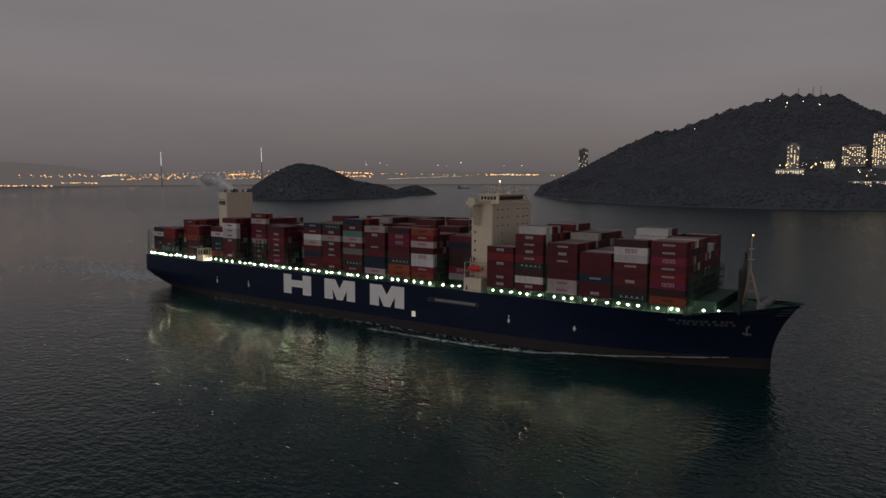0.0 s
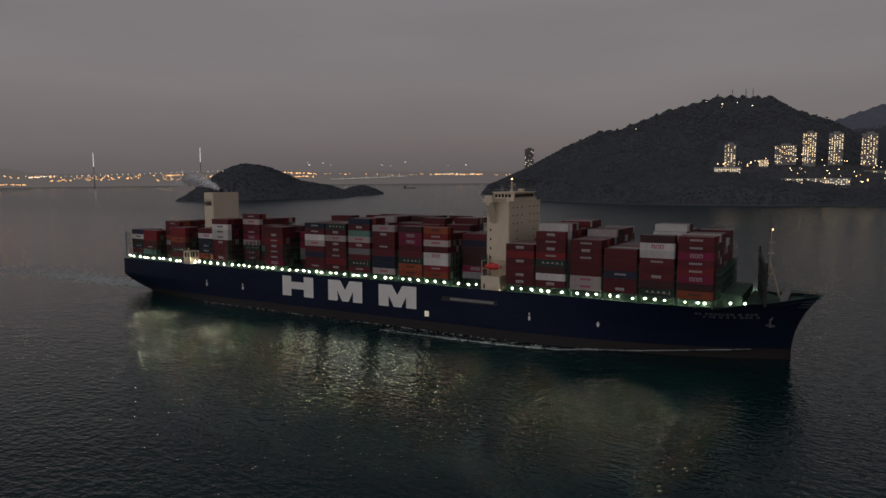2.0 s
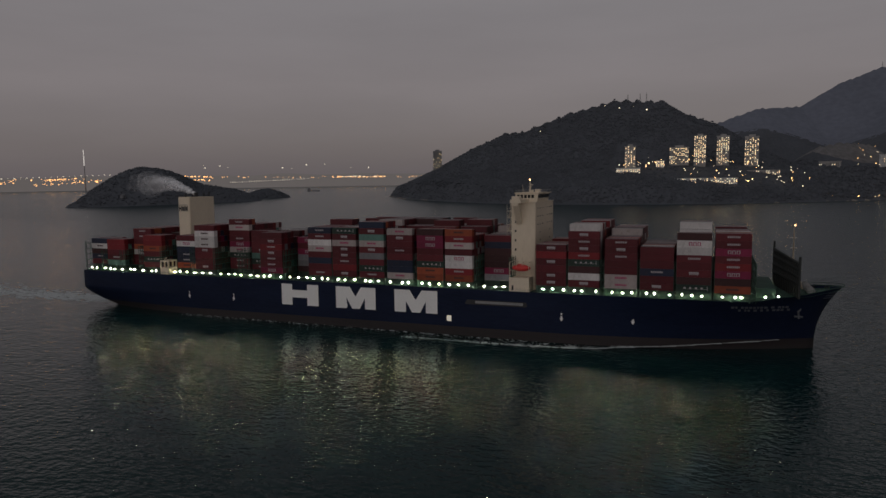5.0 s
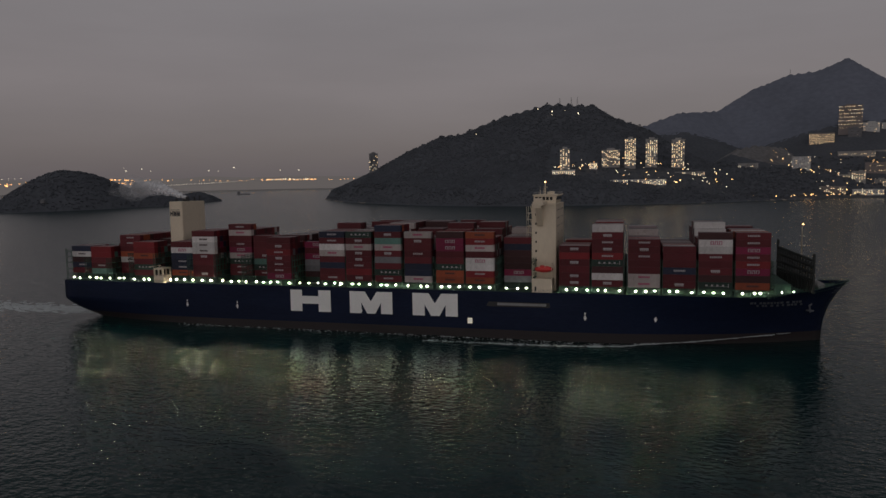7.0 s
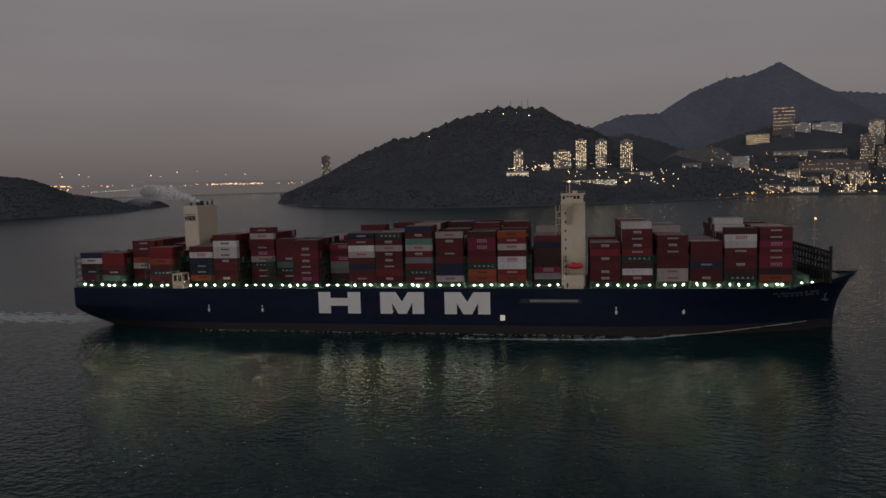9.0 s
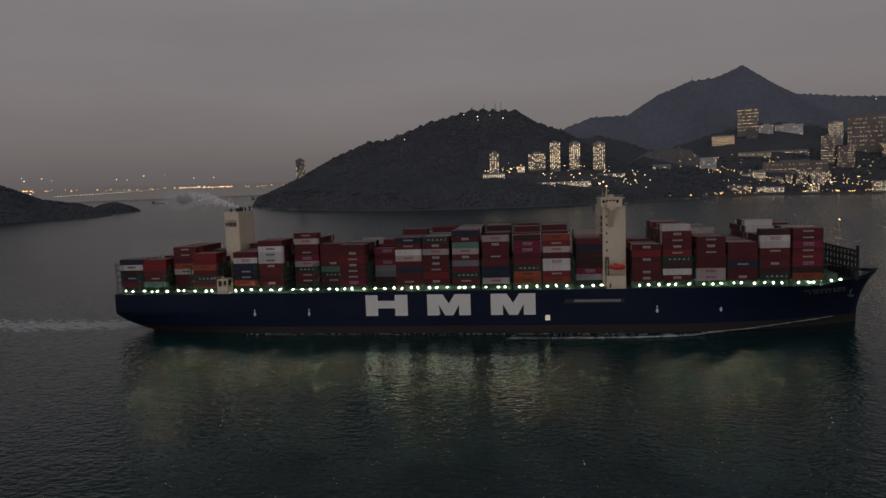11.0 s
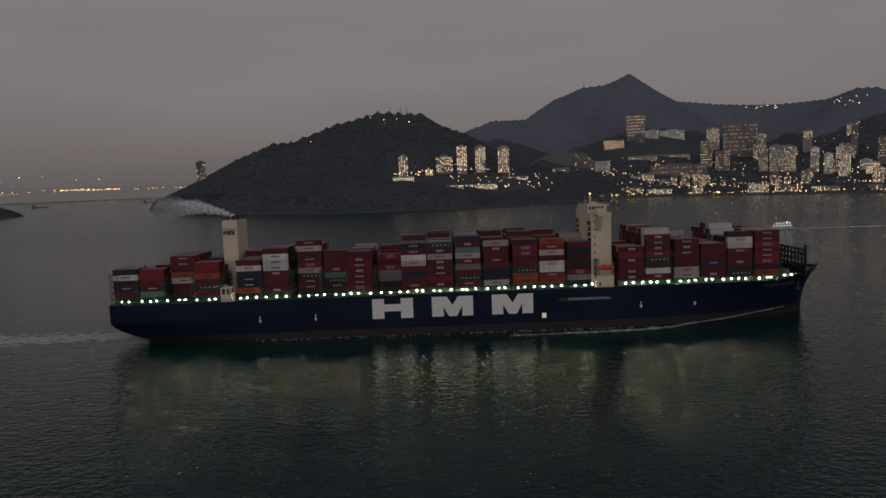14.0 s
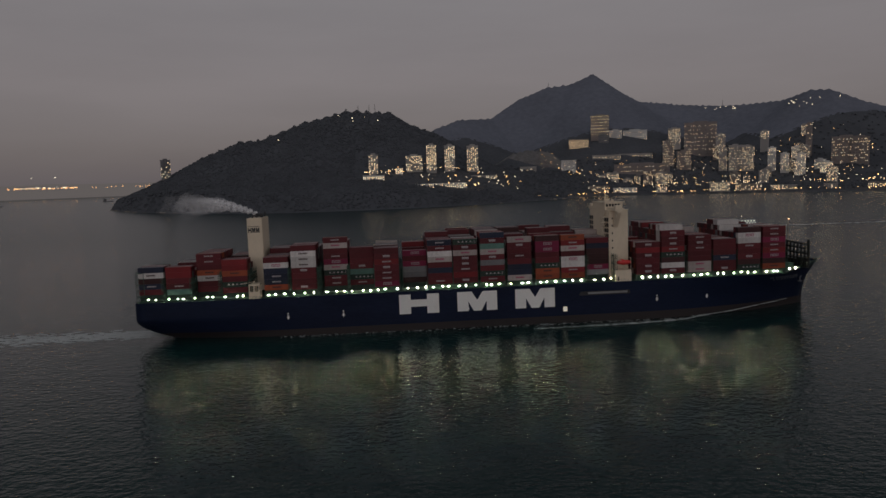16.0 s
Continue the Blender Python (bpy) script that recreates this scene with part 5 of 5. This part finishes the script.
def far_ship(deg, dist, long, z=0):
    bm = bmesh.new()
    prism(bm, [(-long / 2, 0), (long / 2, 0), (long / 2 + 4, 5), (-long / 2, 5)], -6, 6)
    box(bm, -long / 2 + 3, -long / 2 + 14, -5, 5, 5, 15)
    ob = part("cargo_vessel", bm, M_CONC[0])
    ob.matrix_basis = Matrix.Translation(polar(deg, dist, z - 1)) @ pose(0, 0, 0, 0, 0, 20)
    tagged(ob, "small grey vessel lying far out", "ship")


far_ship(-31.18, 3300, 58)
far_ship(-23.85, 3400, 40)


# ---- ferry ----
def build_ferry():
    root = tagged(new("ferry"), "small white two-deck ferry with lit cabins", "ferry")
    bm = bmesh.new()
    prism(bm, [(-15, 0.2), (14, 0.2), (17.5, 3.2), (-15, 3.0)], -3.6, 3.6)
    prism(bm, [(-14, -1), (13, -1), (14, 0.2), (-15, 0.2)], -3.2, 3.2)
    part("hull", bm, M_CONC[3], root)
    bm = bmesh.new()
    box(bm, -13.5, 11.0, -3.2, 3.2, 3.0, 5.6)
    box(bm, -12.5, 8.0, -2.9, 2.9, 5.9, 8.0)
    box(bm, -14.0, 12.0, -3.5, 3.5, 5.6, 5.9)
    box(bm, -13.0, 9.0, -3.3, 3.3, 8.0, 8.3)
    part("cabin", bm, M_CONC[3], root)
    for z, n, x0, st in ((3.6, 7, -12.4, 3.3), (6.4, 5, -11.4, 3.8)):
        for k in range(n):
            for s in (-1, 1):
                bm = bmesh.new()
                y = s * (3.22 if z < 5 else 2.92)
                box(bm, x0 + k * st, x0 + k * st + 1.5, y - 0.05, y + 0.05, z, z + 1.2)
                part("window", bm, FERRY_LIT, root)
    bm = bmesh.new()
    tube(bm, (4, 0, 8.3), (4, 0, 12.6), 0.16, 6)
    part("mast", bm, M_GREY, root)
    bm = bmesh.new()
    bmesh.ops.create_icosphere(bm, subdivisions=1, radius=0.22, matrix=Matrix.Translation((4, 0, 12.9)))
    part("mast_light", bm, M_STREETW, root)
    return root


FERRY_LIT = glow("ferry_cabin_light", (0.95, 1.0, 0.85), 0.65)
ferry = build_ferry()

# ---- foam and smoke, in rigid pieces ----
M_FOAM = mat("sea_foam", (0.46, 0.48, 0.48), rough=0.8, var=0.2, scale=2.0)


def foam_bits(name, label, centre, n, seed, size, flat=0.10, owner=None):
    """Low broken clumps of foam lying on the water along a line."""
    rs = random.Random(seed)
    bm = bmesh.new()
    for _ in range(n):
        x, y, w, *up = centre(rs)
        s = rs.uniform(*size) * w
        if s < 0.05:
            continue
        c = Matrix.Translation((x, y, up[0] if up else 0.04)) @ Matrix.Rotation(rs.uniform(-0.3, 0.3), 4, "Z") @ Matrix.Diagonal((s * rs.uniform(1.5, 3.5), s, s * flat + 0.03, 1))
        bmesh.ops.create_cone(bm, segments=6, radius1=1.0, radius2=0.35, depth=1.0, cap_ends=True, matrix=c)
    ob = part(name, bm, M_FOAM)
    tagged(ob, label, "foam", kind="stuff")
    return ob


def bow_wave(rs):
    # climbs the bow, then peels away from the side and runs aft
    t = rs.random() ** 0.8
    x = 152 - 147 * t
    off = float(np.interp(x, (-5, 40, 62, 85, 95, 112, 125, 155), (10, 9, 8, 5.5, 2.0, 0.8, 0.5, 0.3)))
    up = float(np.interp(x, (90, 112, 125, 140, 155), (0.04, 0.9, 1.9, 3.0, 4.0)))
    spread = 0.3 + 2.6 * t
    core = rs.random() < 0.6
    side = hull_half(x, up - DRAUGHT)
    away = off + (rs.gauss(0, spread * 0.3) if core else -abs(rs.gauss(0, spread * 1.7)))
    return x, -side - max(0.15, away), (1.25 - 0.95 * t) * (1.0 if core else 0.55) * (0.35 + 1.5 * abs(noise.noise((x * 0.21, 1.3, 0.4)))), up


def side_wash(rs):
    x = rs.uniform(-120, 60)
    return x, -water_half(x) - abs(rs.gauss(0.4, 1.4)) - 0.3, 0.7


def stern_wake(rs):
    t = rs.random() ** 1.6
    x = -175 - 190 * t
    return x, rs.gauss(-3, 3.5 + 7 * t), 1.2 - 0.7 * t


def ferry_wake(rs):
    t = rs.random()
    return -15 - 190 * t, rs.gauss(0, 0.8 + 2.2 * t), 1.0 - 0.6 * t


MOVING.append((foam_bits("bow_wave", "white broken bow wave along the hull", bow_wave, 1700, 4, (0.15, 0.65)), pose(0, 0, 0)))
MOVING.append((foam_bits("side_wash", "thin line of foam at the waterline", side_wash, 260, 5, (0.1, 0.35)), pose(0, 0, 0)))
MOVING.append((foam_bits("stern_wake", "pale churned wake behind the stern", stern_wake, 1100, 6, (0.4, 1.4), 0.05), pose(0, 0, 0)))
ferry_foam = foam_bits("ferry_wake", "long thin white wake of the ferry", ferry_wake, 420, 7, (0.4, 1.1), 0.05)


def smoke_material(name, top):
    m = bpy.data.materials.new(name)
    m.use_nodes = True
    nt = m.node_tree
    b = nt.nodes["Principled BSDF"]
    b.inputs["Base Color"].default_value = (0.80, 0.80, 0.82, 1)
    b.inputs["Roughness"].default_value = 1.0
    b.inputs["Specular IOR Level"].default_value = 0.0
    n = nt.nodes.new("ShaderNodeTexNoise")
    n.inputs["Scale"].default_value, n.inputs["Detail"].default_value = 0.35, 5
    co = nt.nodes.new("ShaderNodeTexCoord")
    nt.links.new(co.outputs["Object"], n.inputs["Vector"])
    r = nt.nodes.new("ShaderNodeMapRange")
    r.inputs["From Min"].default_value, r.inputs["From Max"].default_value = 0.30, 0.66
    r.inputs["To Min"].default_value, r.inputs["To Max"].default_value = 0.0, top
    nt.links.new(n.outputs["Fac"], r.inputs["Value"])
    nt.links.new(r.outputs[0], b.inputs["Alpha"])
    return m


SMOKE = []


def build_smoke():
    """Puffs in a row, thinner and wider away from the pipes."""
    rs = random.Random(19)
    n = 14
    for k in range(n):
        age = k / (n - 1)
        s = 1.3 + 6.2 * age
        bm = bmesh.new()
        bmesh.ops.create_icosphere(bm, subdivisions=3, radius=1.0)
        for v in bm.verts:
            c = v.co * (1 + 0.35 * noise.noise(v.co * 1.5 + Vector((k * 3.1, 0, 0))))
            v.co = Vector((c.x * s * 1.1, c.y * s, c.z * s * 0.8))
        ob = part("smoke_puff", bm, smoke_material("exhaust_smoke", 0.09 + 0.70 * (1 - age) ** 1.4), smooth=True)
        ob.visible_shadow = False
        tagged(ob, "thin pale exhaust smoke drifting from the funnel", "smoke", "funnel smoke")
        SMOKE.append((ob, age, rs.uniform(-1, 1), rs.uniform(-1, 1)))


build_smoke()

# ---- motion ----
SHIP_V, SHIP_W = 5.92, radians(0.076)


def ship_pose(t, level=False):
    """Nearly straight ahead, with a slight list; the sea lies below the zero of the hull plan."""
    a = SHIP_W * (t - 8.0)
    d = SHIP_V * (t - 8.0)
    x, y = d * math.cos(a / 2), d * math.sin(a / 2)
    if level:
        return pose(x, y, 0, 0, 0, math.degrees(a))
    return pose(x, y, DRAUGHT, -0.747, -0.185, math.degrees(a))


def ferry_pose(t):
    return pose(428.5 - 1.4 * (t - 12.5), 467, 0, 0, 0, 178)


def motions():
    times = (0, 2, 4, 6, 8, 10, 12, 14, 16)
    walk(ship, [(t, ship_pose(t)) for t in times])
    for ob, local in MOVING:
        flat = ob.get("category") == "foam"
        walk(ob, [(t, ship_pose(t, flat) @ local) for t in times])
    walk(ferry, [(t, ferry_pose(t)) for t in (0, 8, 16)])
    walk(ferry_foam, [(t, ferry_pose(t)) for t in (0, 8, 16)])
    # smoke streams aft and down wind from the funnel; each puff drifts a little and the next takes its place
    for ob, age, u, w in SMOKE:
        rows = []
        for t in times:
            d = age + 0.02 * (t - 8) / 8
            local = pose(-133 - 40 * d - 1.5 * u * age, 1 + 6 * d + 2 * w * age, 58.3 + 5.8 * math.sin(min(d, 1) * 2.3) + u * age, 0, 0, 12 * u + t * 1.5)
            rows.append((t, ship_pose(t) @ local))
        walk(ob, rows)


motions()
